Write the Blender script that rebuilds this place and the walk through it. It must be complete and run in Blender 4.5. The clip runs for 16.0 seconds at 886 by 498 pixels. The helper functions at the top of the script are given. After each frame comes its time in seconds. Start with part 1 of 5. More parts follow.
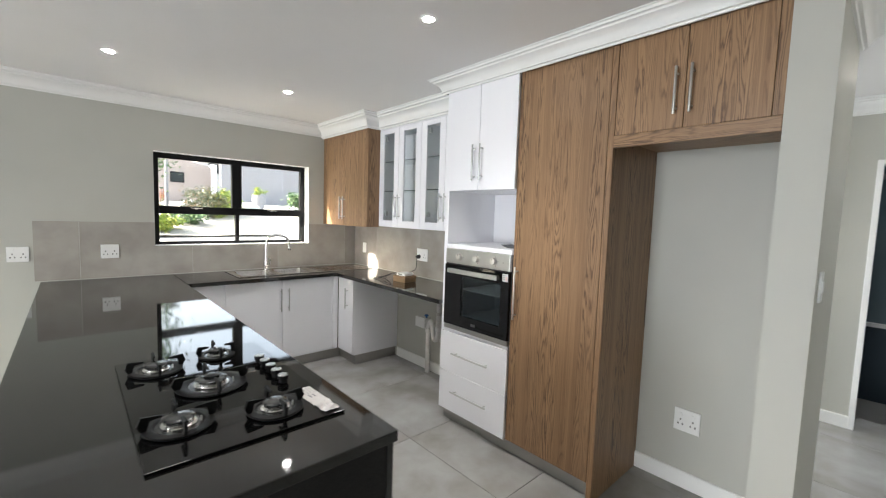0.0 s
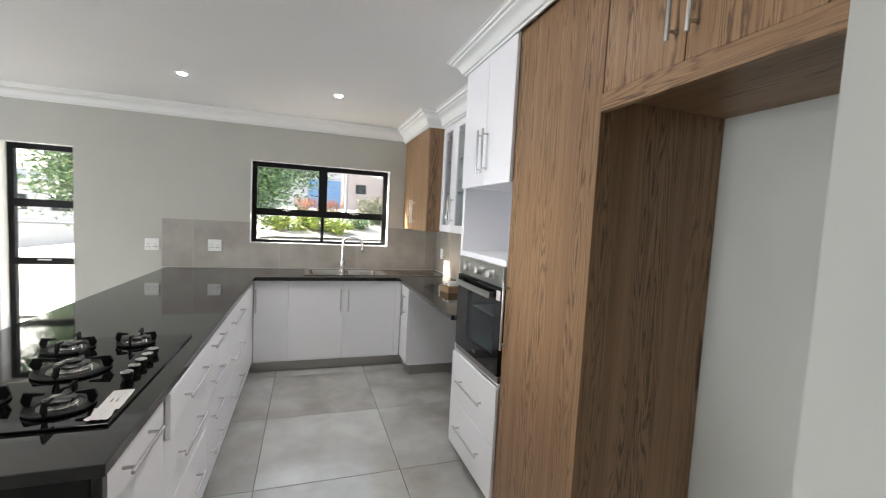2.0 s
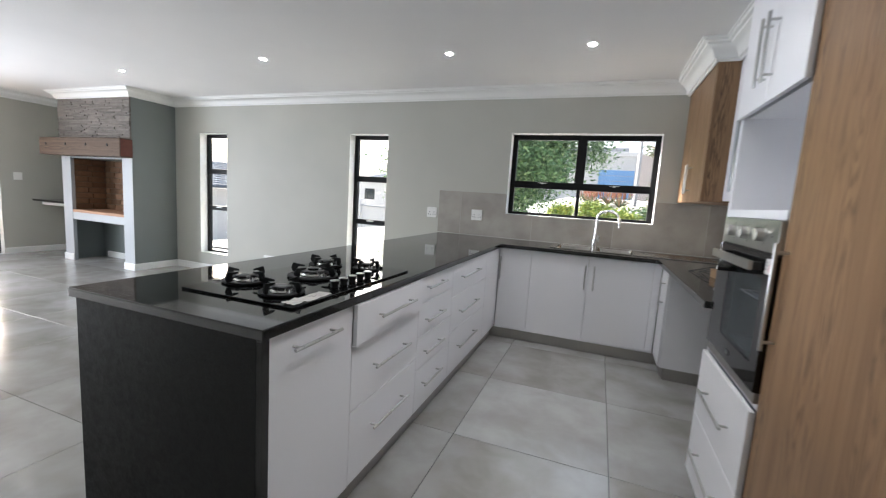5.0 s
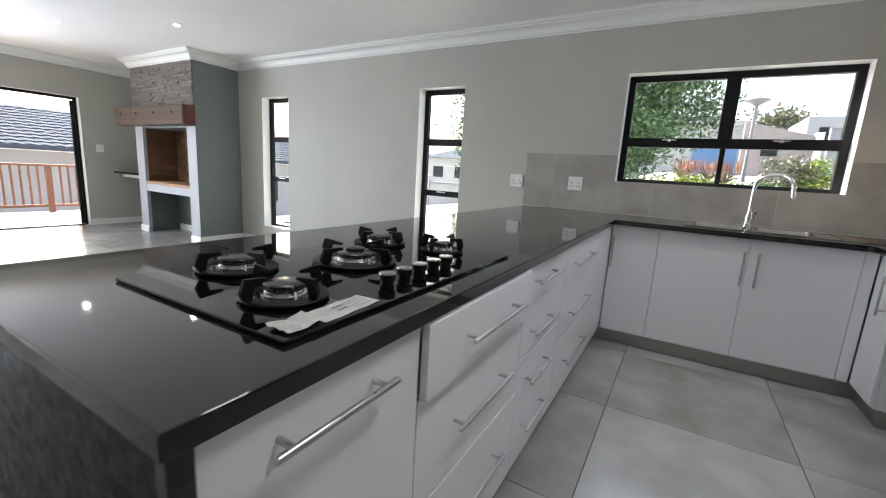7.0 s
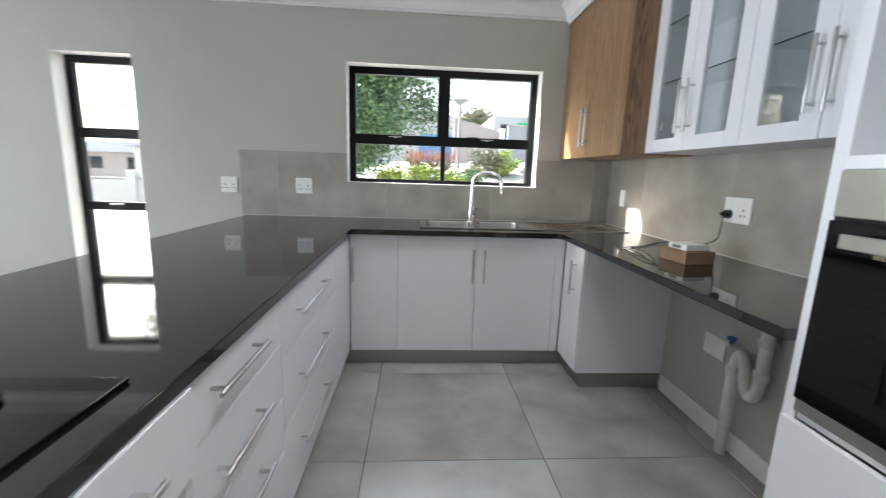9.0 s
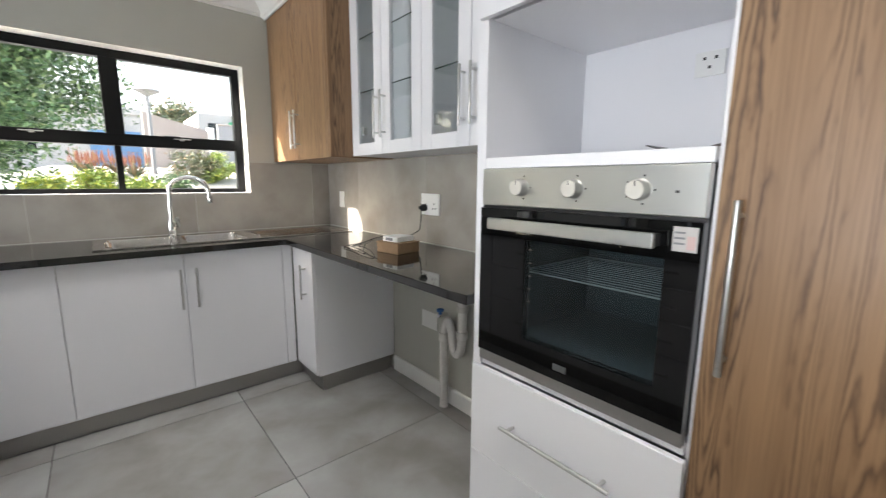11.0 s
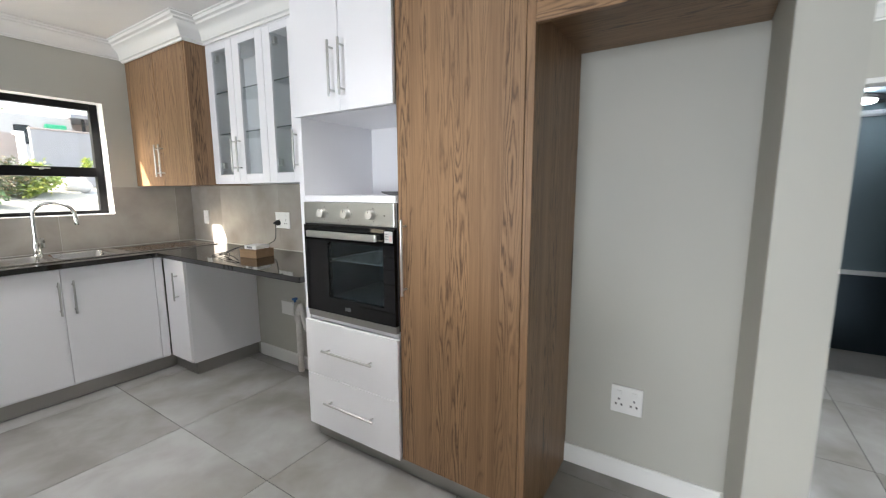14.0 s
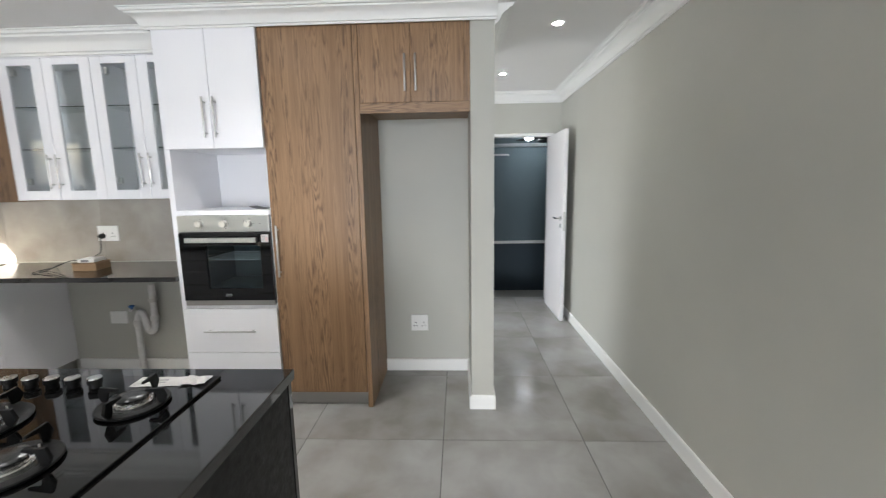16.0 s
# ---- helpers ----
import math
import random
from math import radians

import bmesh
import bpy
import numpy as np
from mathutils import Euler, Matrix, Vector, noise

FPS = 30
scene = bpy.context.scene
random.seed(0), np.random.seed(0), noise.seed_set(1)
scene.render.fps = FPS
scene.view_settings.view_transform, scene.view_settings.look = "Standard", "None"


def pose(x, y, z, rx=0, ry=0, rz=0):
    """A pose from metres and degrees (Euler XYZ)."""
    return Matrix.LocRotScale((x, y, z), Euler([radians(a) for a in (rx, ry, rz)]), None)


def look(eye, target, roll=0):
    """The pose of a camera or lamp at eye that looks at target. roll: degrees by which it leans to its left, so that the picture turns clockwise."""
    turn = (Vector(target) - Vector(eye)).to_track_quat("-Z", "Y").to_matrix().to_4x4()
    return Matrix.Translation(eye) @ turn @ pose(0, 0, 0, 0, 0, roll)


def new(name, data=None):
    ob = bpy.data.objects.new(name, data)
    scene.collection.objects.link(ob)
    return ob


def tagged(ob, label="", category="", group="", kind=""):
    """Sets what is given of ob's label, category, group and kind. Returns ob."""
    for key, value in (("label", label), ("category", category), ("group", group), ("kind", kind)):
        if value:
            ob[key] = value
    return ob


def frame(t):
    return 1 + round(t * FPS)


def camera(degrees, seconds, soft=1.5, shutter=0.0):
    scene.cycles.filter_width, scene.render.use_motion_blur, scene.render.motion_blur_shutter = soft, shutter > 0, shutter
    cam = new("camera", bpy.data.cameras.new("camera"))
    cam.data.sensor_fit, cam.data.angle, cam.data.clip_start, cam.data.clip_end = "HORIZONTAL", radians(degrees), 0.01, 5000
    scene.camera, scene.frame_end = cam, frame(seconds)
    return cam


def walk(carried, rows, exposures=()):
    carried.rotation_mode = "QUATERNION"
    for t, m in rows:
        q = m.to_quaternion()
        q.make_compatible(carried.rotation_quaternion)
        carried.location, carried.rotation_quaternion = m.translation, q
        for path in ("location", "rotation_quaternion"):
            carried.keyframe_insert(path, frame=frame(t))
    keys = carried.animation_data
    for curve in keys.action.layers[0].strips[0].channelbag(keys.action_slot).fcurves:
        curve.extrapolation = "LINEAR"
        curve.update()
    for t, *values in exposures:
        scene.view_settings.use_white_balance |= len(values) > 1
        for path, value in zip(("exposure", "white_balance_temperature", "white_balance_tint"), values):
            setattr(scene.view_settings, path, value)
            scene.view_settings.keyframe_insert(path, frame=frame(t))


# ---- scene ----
cam = camera(94.8, 16.0, 1.15, 0.4)
PATH = [
    (0, (0.091, -0.012, 1.544), (1.434, 1.461, 1.384), 1.9),
    (0.5, (0.403, -0.093, 1.547), (1.618, 1.488, 1.391), 2.0),
    (1, (0.732, -0.159, 1.543), (1.779, 1.539, 1.393), 2.3),
    (1.5, (1.019, -0.215, 1.546), (1.863, 1.592, 1.399), 2.6),
    (2, (1.204, -0.198, 1.527), (1.843, 1.692, 1.386), 3.0),
    (2.3, (1.366, -0.161, 1.534), (1.836, 1.778, 1.389), 3.0),
    (2.5, (1.451, -0.163, 1.512), (1.808, 1.8, 1.37), 3.0),
    (3, (1.638, -0.096, 1.504), (1.712, 1.896, 1.346), 3.3),
    (3.5, (1.702, -0.11, 1.505), (1.517, 1.873, 1.317), 3.5),
    (4, (1.71, -0.082, 1.43), (1.306, 1.867, 1.24), 3.6),
    (4.5, (1.662, -0.038, 1.348), (1.099, 1.871, 1.147), 3.9),
    (5, (1.609, 0.059, 1.315), (0.911, 1.916, 1.067), 3.7),
    (5.2, (1.545, 0.144, 1.252), (0.807, 1.986, 1.007), 3.9),
    (7.3, (1.149, 0.83, 1.177), (0.166, 2.529, 0.791), 3.3),
    (7.5, (1.146, 0.896, 1.198), (0.21, 2.619, 0.802), 3.1),
    (8, (1.167, 1.077, 1.215), (0.535, 2.935, 0.829), 3.0),
    (8.5, (1.196, 1.233, 1.252), (0.95, 3.182, 0.878), 2.4),
    (9, (1.175, 1.308, 1.276), (1.309, 3.27, 0.911), 1.9),
    (9.5, (1.161, 1.378, 1.29), (1.667, 3.279, 0.928), 1.4),
    (10, (1.184, 1.379, 1.272), (2.0, 3.171, 0.926), 0.8),
    (12.3, (1.276, 1.038, 1.294), (2.819, 2.268, 0.969), -0.0),
    (12.5, (1.256, 0.972, 1.307), (2.81, 2.188, 0.98), -0.2),
    (13, (1.118, 0.797, 1.319), (2.702, 1.98, 1.013), 0.1),
    (13.5, (0.952, 0.611, 1.332), (2.565, 1.758, 1.045), 0.1),
    (14, (0.759, 0.452, 1.37), (2.421, 1.527, 1.084), -0.2),
    (14.5, (0.482, 0.38, 1.408), (2.226, 1.315, 1.113), -0.5),
    (15, (0.159, 0.305, 1.401), (2.006, 1.023, 1.125), -0.6),
    (15.5, (-0.132, 0.288, 1.457), (1.798, 0.722, 1.161), -0.8),
    (16, (-0.411, 0.387, 1.479), (1.564, 0.462, 1.172), -0.9),
]
walk(cam, [(t, look(eye, target, roll)) for t, eye, target, roll in PATH],
     [(0, 2.44, 6250, 10.5), (3, 2.28, 6150, 12), (5, 2.04, 5950, 12), (7.5, 1.84, 5950, 10.5), (9, 2.15, 5850, 9.5), (12.5, 2.31, 6450, 12), (14.2, 2.43, 6150, 11), (16, 2.4, 6200, 11)])

# ---- world, sun, exposure ----
SUN_DIR = Vector((0.717, -0.395, -0.574)).normalized()      # the way the sunlight travels
SUN_EL = math.asin(-SUN_DIR.z)
SUN_ROT = math.atan2(-SUN_DIR.x, -SUN_DIR.y)
world = bpy.data.worlds.new("sky")
scene.world = world
world.use_nodes = True
wn, wl = world.node_tree.nodes, world.node_tree.links
sky = wn.new("ShaderNodeTexSky")
sky.sky_type, sky.sun_disc = "NISHITA", False
sky.sun_elevation, sky.sun_rotation = SUN_EL, SUN_ROT
sky.air_density, sky.dust_density, sky.ozone_density = 1.0, 9.0, 0.3
wl.new(sky.outputs[0], wn["Background"].inputs[0])
wn["Background"].inputs[1].default_value = 0.15
haze, veil = wn.new("ShaderNodeBackground"), wn.new("ShaderNodeAddShader")      # bright even haze over the blue
haze.inputs[0].default_value, haze.inputs[1].default_value = (0.94, 0.98, 1.0, 1), 0.31
wl.new(wn["Background"].outputs[0], veil.inputs[0])
wl.new(haze.outputs[0], veil.inputs[1])
wl.new(veil.outputs[0], wn["World Output"].inputs[0])
sun_data = bpy.data.lights.new("sun", "SUN")
sun_data.energy, sun_data.angle, sun_data.color = 5.0, radians(0.5), (1.0, 0.93, 0.82)
sun = new("sun", sun_data)
sun.matrix_world = look((-40, 15, 25), Vector((-40, 15, 25)) + SUN_DIR)


def window_light(name, x, y, z, sx, sz, toward, watts):
    """Sky light that enters by an opening out of view."""
    d = bpy.data.lights.new(name, "AREA")
    d.shape, d.size, d.size_y, d.energy, d.color = "RECTANGLE", sx, sz, watts, (0.93, 0.97, 1.0)
    d.spread = radians(150)
    o = new(name, d)
    o.matrix_world = look((x, y, z), toward)
    return o


window_light("sky_light_patio_door", -7.10, 0.95, 1.02, 2.3, 1.9, (0.0, 0.95, 0.55), 48)

window_light("sky_light_side_passage", 3.72, 2.38, 1.1, 1.3, 1.96, (3.72, 0.0, 0.55), 4.5)

# ---- materials ----


class Nodes:
    """A short way to wire a material."""

    def __init__(self, name, rough=0.5, metal=0.0, color=(0.8, 0.8, 0.8), spec=0.5):
        self.m = bpy.data.materials.new(name)
        self.m.use_nodes = True
        self.n, self.l = self.m.node_tree.nodes, self.m.node_tree.links
        self.b = self.n["Principled BSDF"]
        self.b.inputs["Base Color"].default_value = (*color, 1)
        self.b.inputs["Roughness"].default_value = rough
        self.b.inputs["Metallic"].default_value = metal
        self.b.inputs["Specular IOR Level"].default_value = spec
        self.tc = self.n.new("ShaderNodeTexCoord")

    def coords(self, scale=(1, 1, 1), spread=0.0):
        mp = self.n.new("ShaderNodeMapping")
        mp.inputs["Scale"].default_value = scale
        self.l.new(self.tc.outputs["Object"], mp.inputs["Vector"])
        if spread:
            oi = self.n.new("ShaderNodeObjectInfo")
            mul = self.n.new("ShaderNodeMath")
            mul.operation = "MULTIPLY"
            mul.inputs[1].default_value = spread
            self.l.new(oi.outputs["Random"], mul.inputs[0])
            self.l.new(mul.outputs[0], mp.inputs["Location"])
        return mp.outputs[0]

    def noise(self, vec, scale, detail=3.0, rough=0.55, dist=0.0):
        t = self.n.new("ShaderNodeTexNoise")
        t.inputs["Scale"].default_value, t.inputs["Detail"].default_value = scale, detail
        t.inputs["Roughness"].default_value, t.inputs["Distortion"].default_value = rough, dist
        self.l.new(vec, t.inputs["Vector"])
        return t.outputs["Fac"]

    def ramp(self, fac, stops, blend="LINEAR"):
        r = self.n.new("ShaderNodeValToRGB")
        r.color_ramp.interpolation = blend
        e = r.color_ramp.elements
        while len(e) < len(stops):
            e.new(0.5)
        for k, (p, c) in enumerate(stops):
            e[k].position = p
            e[k].color = (*c, 1) if len(c) == 3 else c
        self.l.new(fac, r.inputs[0])
        return r.outputs[0]

    def math(self, op, a, b):
        m = self.n.new("ShaderNodeMath")
        m.operation = op
        for k, v in enumerate((a, b)):
            if isinstance(v, (int, float)):
                m.inputs[k].default_value = v
            else:
                self.l.new(v, m.inputs[k])
        return m.outputs[0]

    def mix(self, fac, a, b, mode="MIX"):
        m = self.n.new("ShaderNodeMix")
        m.data_type, m.blend_type = "RGBA", mode
        for k, v in ((0, fac), (6, a), (7, b)):
            if isinstance(v, (int, float)):
                m.inputs[k].default_value = v
            elif isinstance(v, tuple):
                m.inputs[k].default_value = (*v, 1)
            else:
                self.l.new(v, m.inputs[k])
        return m.outputs[2]

    def random(self):
        return self.n.new("ShaderNodeObjectInfo").outputs["Random"]

    def island(self):
        return self.n.new("ShaderNodeNewGeometry").outputs["Random Per Island"]

    def to(self, sock, out):
        self.l.new(out, self.b.inputs[sock])
        return self

    def bump(self, height, strength=0.1, dist=0.01):
        b = self.n.new("ShaderNodeBump")
        b.inputs["Strength"].default_value, b.inputs["Distance"].default_value = strength, dist
        self.l.new(height, b.inputs["Height"])
        self.l.new(b.outputs[0], self.b.inputs["Normal"])
        return self


def paint(name, color, rough=0.6, stain=0.05, grain=90):
    k = Nodes(name, rough)
    v = k.coords()
    big = k.noise(v, 0.9, 3)
    lo, hi = tuple(c * (1 - stain) for c in color), tuple(min(0.95, c * (1 + stain)) for c in color)
    k.to("Base Color", k.ramp(big, [(0.3, lo), (0.7, hi)]))
    k.bump(k.noise(v, grain, 3), 0.05, 0.004)
    return k.m


def timber(name, dark, mid, light, rough=0.40, along=(1, 1, 0.062), rings=15):
    """Veneer: straight pale grain, with columns of nested dark cathedral rings running up the panel."""
    k = Nodes(name, rough)
    v = k.coords(along, 9.0)
    form = k.noise(v, 18, 1.7, 0.45, 0.2)
    fibre = k.noise(k.coords(tuple(7 * a if a == 1 else 2.2 * a for a in along), 5.0), 24, 4, 0.65)
    wobble = k.math("MULTIPLY", k.noise(k.coords(tuple(1.0 if a == 1 else 4 * a for a in along), 2.0), 70, 2), 0.05)
    ring = k.math("FRACT", k.math("MULTIPLY", k.math("ADD", form, wobble), rings), 0)
    streak = k.noise(k.coords(tuple(2.5 if a == 1 else 0.5 * a for a in along), 7.0), 12, 3, 0.6)
    band = k.noise(k.coords(tuple(1.0 if a == 1 else 0.3 * a for a in along), 3.0), 13, 1.5, 0.5)
    tone = k.noise(v, 2.2, 2)
    plain = k.ramp(streak, [(0.30, mid), (0.66, light)])
    lines = k.ramp(ring, [(0.0, mid), (0.16, light), (0.5, light), (0.70, mid), (0.84, dark), (0.90, dark), (1.0, mid)])
    col = k.mix(k.ramp(band, [(0.42, (0.06,) * 3), (0.60, (0.85,) * 3)]), plain, lines)
    col = k.mix(0.22, col, k.ramp(fibre, [(0.32, dark), (0.62, light)]))
    col = k.mix(0.6, col, k.ramp(tone, [(0.3, (0.74, 0.73, 0.72)), (0.7, (1.1, 1.1, 1.09))]), "MULTIPLY")
    k.to("Base Color", col)
    k.to("Roughness", k.ramp(fibre, [(0.2, (rough + 0.1,) * 3), (0.8, (rough - 0.06,) * 3)]))
    k.bump(fibre, 0.06, 0.002)
    return k.m


def brushed(name, color, rough=0.28, along=(1, 1, 30)):
    k = Nodes(name, rough, 1.0, color)
    f = k.noise(k.coords(along), 40, 3)
    k.to("Roughness", k.ramp(f, [(0.2, (rough - 0.07,) * 3), (0.8, (rough + 0.1,) * 3)]))
    return k.m


def flat(name, color, rough=0.5, metal=0.0, spec=0.5):
    k = Nodes(name, rough, metal, color, spec)
    f = k.noise(k.coords(), 60, 2)
    k.to("Roughness", k.ramp(f, [(0.2, (max(0.02, rough * 0.88),) * 3), (0.8, (min(1, rough * 1.12),) * 3)]))
    return k.m


def glowing(name, color, power):
    k = Nodes(name)
    k.b.inputs["Emission Color"].default_value = (*color, 1)
    k.b.inputs["Emission Strength"].default_value = power
    return k.m


def granite(name, rough, leather=0.0):
    k = Nodes(name, rough, 0, (0.012, 0.012, 0.012), 0.75)
    v = k.coords()
    s = k.noise(v, 420, 2, 0.7)
    c = k.noise(v, 38, 4, 0.65)
    col = k.mix(0.5, k.ramp(s, [(0.42, (0.004, 0.004, 0.004)), (0.72, (0.042, 0.040, 0.037))]),
                k.ramp(c, [(0.3, (0.004, 0.004, 0.004)), (0.75, (0.012, 0.012, 0.011))]))
    k.to("Base Color", col)
    if leather:
        k.to("Roughness", k.ramp(c, [(0.3, (rough - 0.1,) * 3), (0.7, (rough + 0.15,) * 3)]))
        k.bump(c, leather, 0.01)
    return k.m


def porcelain(name, dark, light, rough, big=1.6, vary=0.08):
    """Cement-look porcelain: drifting clouds, fine specks."""
    k = Nodes(name, rough)
    v = k.coords((1, 1, 1), 20.0)
    cloud = k.noise(v, big, 2.5, 0.5, 0.3)
    patch = k.noise(v, big * 3.2, 3.0, 0.55, 0.3)
    col = k.mix(0.34, k.ramp(cloud, [(0.26, dark), (0.74, light)], "EASE"), k.ramp(patch, [(0.25, dark), (0.75, light)], "EASE"))
    col = k.mix(1.0, col, k.ramp(k.random(), [(0, (1 - vary,) * 3), (1, (1 + vary * 0.5,) * 3)]), "MULTIPLY")
    k.to("Base Color", col)
    return k.m


def pane_glass(name, tint=(0.97, 0.99, 0.98)):
    """Clear sheet glass: it lets light straight through, and mirrors more at a slant."""
    m = bpy.data.materials.new(name)
    m.use_nodes = True
    n, l = m.node_tree.nodes, m.node_tree.links
    n.remove(n["Principled BSDF"])
    tr, gl, mx, fr, pw, sc = (n.new(x) for x in ("ShaderNodeBsdfTransparent", "ShaderNodeBsdfGlossy", "ShaderNodeMixShader", "ShaderNodeLayerWeight", "ShaderNodeMath", "ShaderNodeMath"))
    tr.inputs[0].default_value = (*tint, 1)
    gl.inputs["Roughness"].default_value = 0.02
    fr.inputs[0].default_value = 0.5
    pw.operation, pw.inputs[1].default_value = "POWER", 4.0
    sc.operation, sc.inputs[1].default_value, sc.inputs[2].default_value = "MULTIPLY_ADD", 0.5, 0.03
    l.new(fr.outputs["Facing"], pw.inputs[0])
    l.new(pw.outputs[0], sc.inputs[0])
    l.new(sc.outputs[0], mx.inputs[0])
    l.new(tr.outputs[0], mx.inputs[1])
    l.new(gl.outputs[0], mx.inputs[2])
    l.new(mx.outputs[0], n["Material Output"].inputs[0])
    return m


def leafy(name, dark, light, edge=None):
    k = Nodes(name, 0.5)
    k.to("Base Color", k.ramp(k.island(), [(0.0, dark), (0.7, light), (1.0, edge or light)]))
    k.b.inputs["Subsurface Weight"].default_value = 0.0
    return k.m


def varied(name, dark, light, rough, scale=8, bump=0.3, metal=0.0):
    """A rough surface whose pieces differ in tone."""
    k = Nodes(name, rough, metal)
    v = k.coords((1, 1, 1), 30.0)
    f = k.noise(v, scale, 5, 0.65)
    col = k.mix(0.5, k.ramp(f, [(0.28, dark), (0.75, light)]), k.ramp(k.random(), [(0, dark), (1, light)]))
    k.to("Base Color", col)
    k.bump(f, bump, 0.01)
    return k.m


M_WALL = paint("wall_paint_grey_green", (0.458, 0.457, 0.412), 0.55)
M_DARKWALL = paint("wall_paint_dark_teal_grey", (0.17, 0.19, 0.185), 0.5)
M_CEIL = paint("ceiling_paint_white", (0.80, 0.79, 0.78), 0.8, 0.02)
M_WHITE = paint("trim_paint_white", (0.82, 0.82, 0.80), 0.45, 0.03)
M_CAB = flat("white_melamine", (0.84, 0.84, 0.865), 0.34)
M_CABIN = flat("white_melamine_inside", (0.80, 0.80, 0.82), 0.5)
M_WOOD = timber("brown_oak_veneer", (0.042, 0.020, 0.009), (0.195, 0.107, 0.050), (0.335, 0.200, 0.102))
M_WOODH = timber("brown_oak_level_grain", (0.042, 0.020, 0.009), (0.195, 0.107, 0.050), (0.335, 0.200, 0.102), 0.40, (1, 0.062, 1))
M_GRAN = granite("polished_black_granite", 0.045)
M_LEATH = granite("leathered_black_granite", 0.42, 0.10)
M_LEATH.node_tree.nodes["Principled BSDF"].inputs["Specular IOR Level"].default_value = 0.22
M_TILE = porcelain("grey_cement_porcelain", (0.235, 0.221, 0.200), (0.435, 0.432, 0.425), 0.18, 1.5, 0.04)
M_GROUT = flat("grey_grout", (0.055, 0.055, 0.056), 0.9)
M_GROUTL = flat("pale_grout", (0.52, 0.50, 0.46), 0.7)
M_SPLASH = porcelain("taupe_porcelain", (0.285, 0.260, 0.23), (0.44, 0.415, 0.375), 0.25, 2.2, 0.04)
M_STEEL = brushed("brushed_steel", (0.56, 0.56, 0.55), 0.30)
M_PLINTH = brushed("brushed_aluminium_plinth", (0.42, 0.41, 0.39), 0.36, (2, 2, 40))
M_CHROME = flat("chrome", (0.78, 0.78, 0.78), 0.07, 1.0)
M_SINK = brushed("sink_steel", (0.58, 0.56, 0.53), 0.15, (20, 1, 1))
M_PANEL = flat("oven_panel_steel", (0.56, 0.57, 0.55), 0.32, 1.0)
M_BLACK = flat("black_aluminium", (0.006, 0.006, 0.0065), 0.45, 0, 0.22)
M_BGLASS = flat("black_glass", (0.004, 0.004, 0.004), 0.03, 0, 0.35)
M_OVENG = flat("oven_window_glass", (0.010, 0.014, 0.016), 0.04, 0, 0.4)
M_KNOB = flat("satin_knob", (0.50, 0.49, 0.46), 0.34, 0.9)
M_KFACE = flat("knob_face", (0.66, 0.64, 0.58), 0.42, 0.15)
M_RACK = flat("dim_rack_steel", (0.085, 0.09, 0.09), 0.4)
M_IRON = flat("cast_iron_black", (0.005, 0.005, 0.005), 0.5, 0, 0.2)
M_ENAMEL = flat("black_enamel", (0.016, 0.016, 0.016), 0.22, 0, 0.6)
M_RING = flat("bright_burner_steel", (0.72, 0.71, 0.69), 0.22, 1.0)
M_KTOP = flat("knob_top_steel", (0.42, 0.42, 0.41), 0.28, 1.0)
M_PLASTIC = flat("white_plastic", (0.80, 0.80, 0.78), 0.3)
M_DARKPL = flat("dark_plastic", (0.015, 0.015, 0.015), 0.4)
M_PVC = varied("dirty_white_pvc", (0.45, 0.43, 0.40), (0.75, 0.74, 0.72), 0.45, 14, 0.1)
M_BLUE = flat("blue_valve_plastic", (0.03, 0.12, 0.35), 0.4)
M_CARD = varied("brown_cardboard", (0.27, 0.17, 0.09), (0.36, 0.24, 0.14), 0.8, 30, 0.05)
M_PAPER = varied("printed_paper", (0.48, 0.46, 0.44), (0.62, 0.60, 0.58), 0.7, 40, 0.03)
M_PINK = flat("pink_print", (0.60, 0.44, 0.42), 0.7)
M_GREYPRINT = flat("grey_print", (0.22, 0.22, 0.23), 0.7)
M_GLASS = pane_glass("clear_glass")
M_OVENP = pane_glass("oven_pane_glass", (0.76, 0.85, 0.87))
M_CAVITY = flat("grey_oven_enamel", (0.042, 0.055, 0.060), 0.45)
M_WIRE = flat("bright_rack_wire", (0.55, 0.55, 0.54), 0.4, 0.2)
M_CGLASS = pane_glass("cabinet_glass", (0.96, 0.98, 0.975))
M_GEDGE = flat("glass_edge_green", (0.03, 0.06, 0.055), 0.2)
M_LAMP = glowing("downlight_glow", (1.0, 0.95, 0.86), 45)
M_DOOR = paint("white_door_paint", (0.78, 0.77, 0.78), 0.4, 0.02)
M_BRICK = varied("clay_brick", (0.11, 0.055, 0.028), (0.27, 0.15, 0.08), 0.8, 16, 0.4)
M_MORTAR = varied("brown_mortar", (0.12, 0.085, 0.055), (0.20, 0.15, 0.10), 0.9, 40, 0.3)
M_STONE = varied("ledge_stone", (0.10, 0.088, 0.077), (0.25, 0.225, 0.20), 0.8, 14, 0.6)
M_BEAM = timber("old_sleeper_wood", (0.028, 0.018, 0.012), (0.072, 0.045, 0.029), (0.118, 0.078, 0.052), 0.8, (0.1, 1, 1), 9)
M_RED = varied("red_end_grain", (0.09, 0.025, 0.016), (0.19, 0.055, 0.032), 0.6, 20, 0.2)
M_HEARTH = varied("terracotta_hearth", (0.30, 0.15, 0.08), (0.48, 0.28, 0.17), 0.7, 18, 0.2)
M_GREYPLASTER = paint("grey_plaster", (0.42, 0.44, 0.46), 0.6)
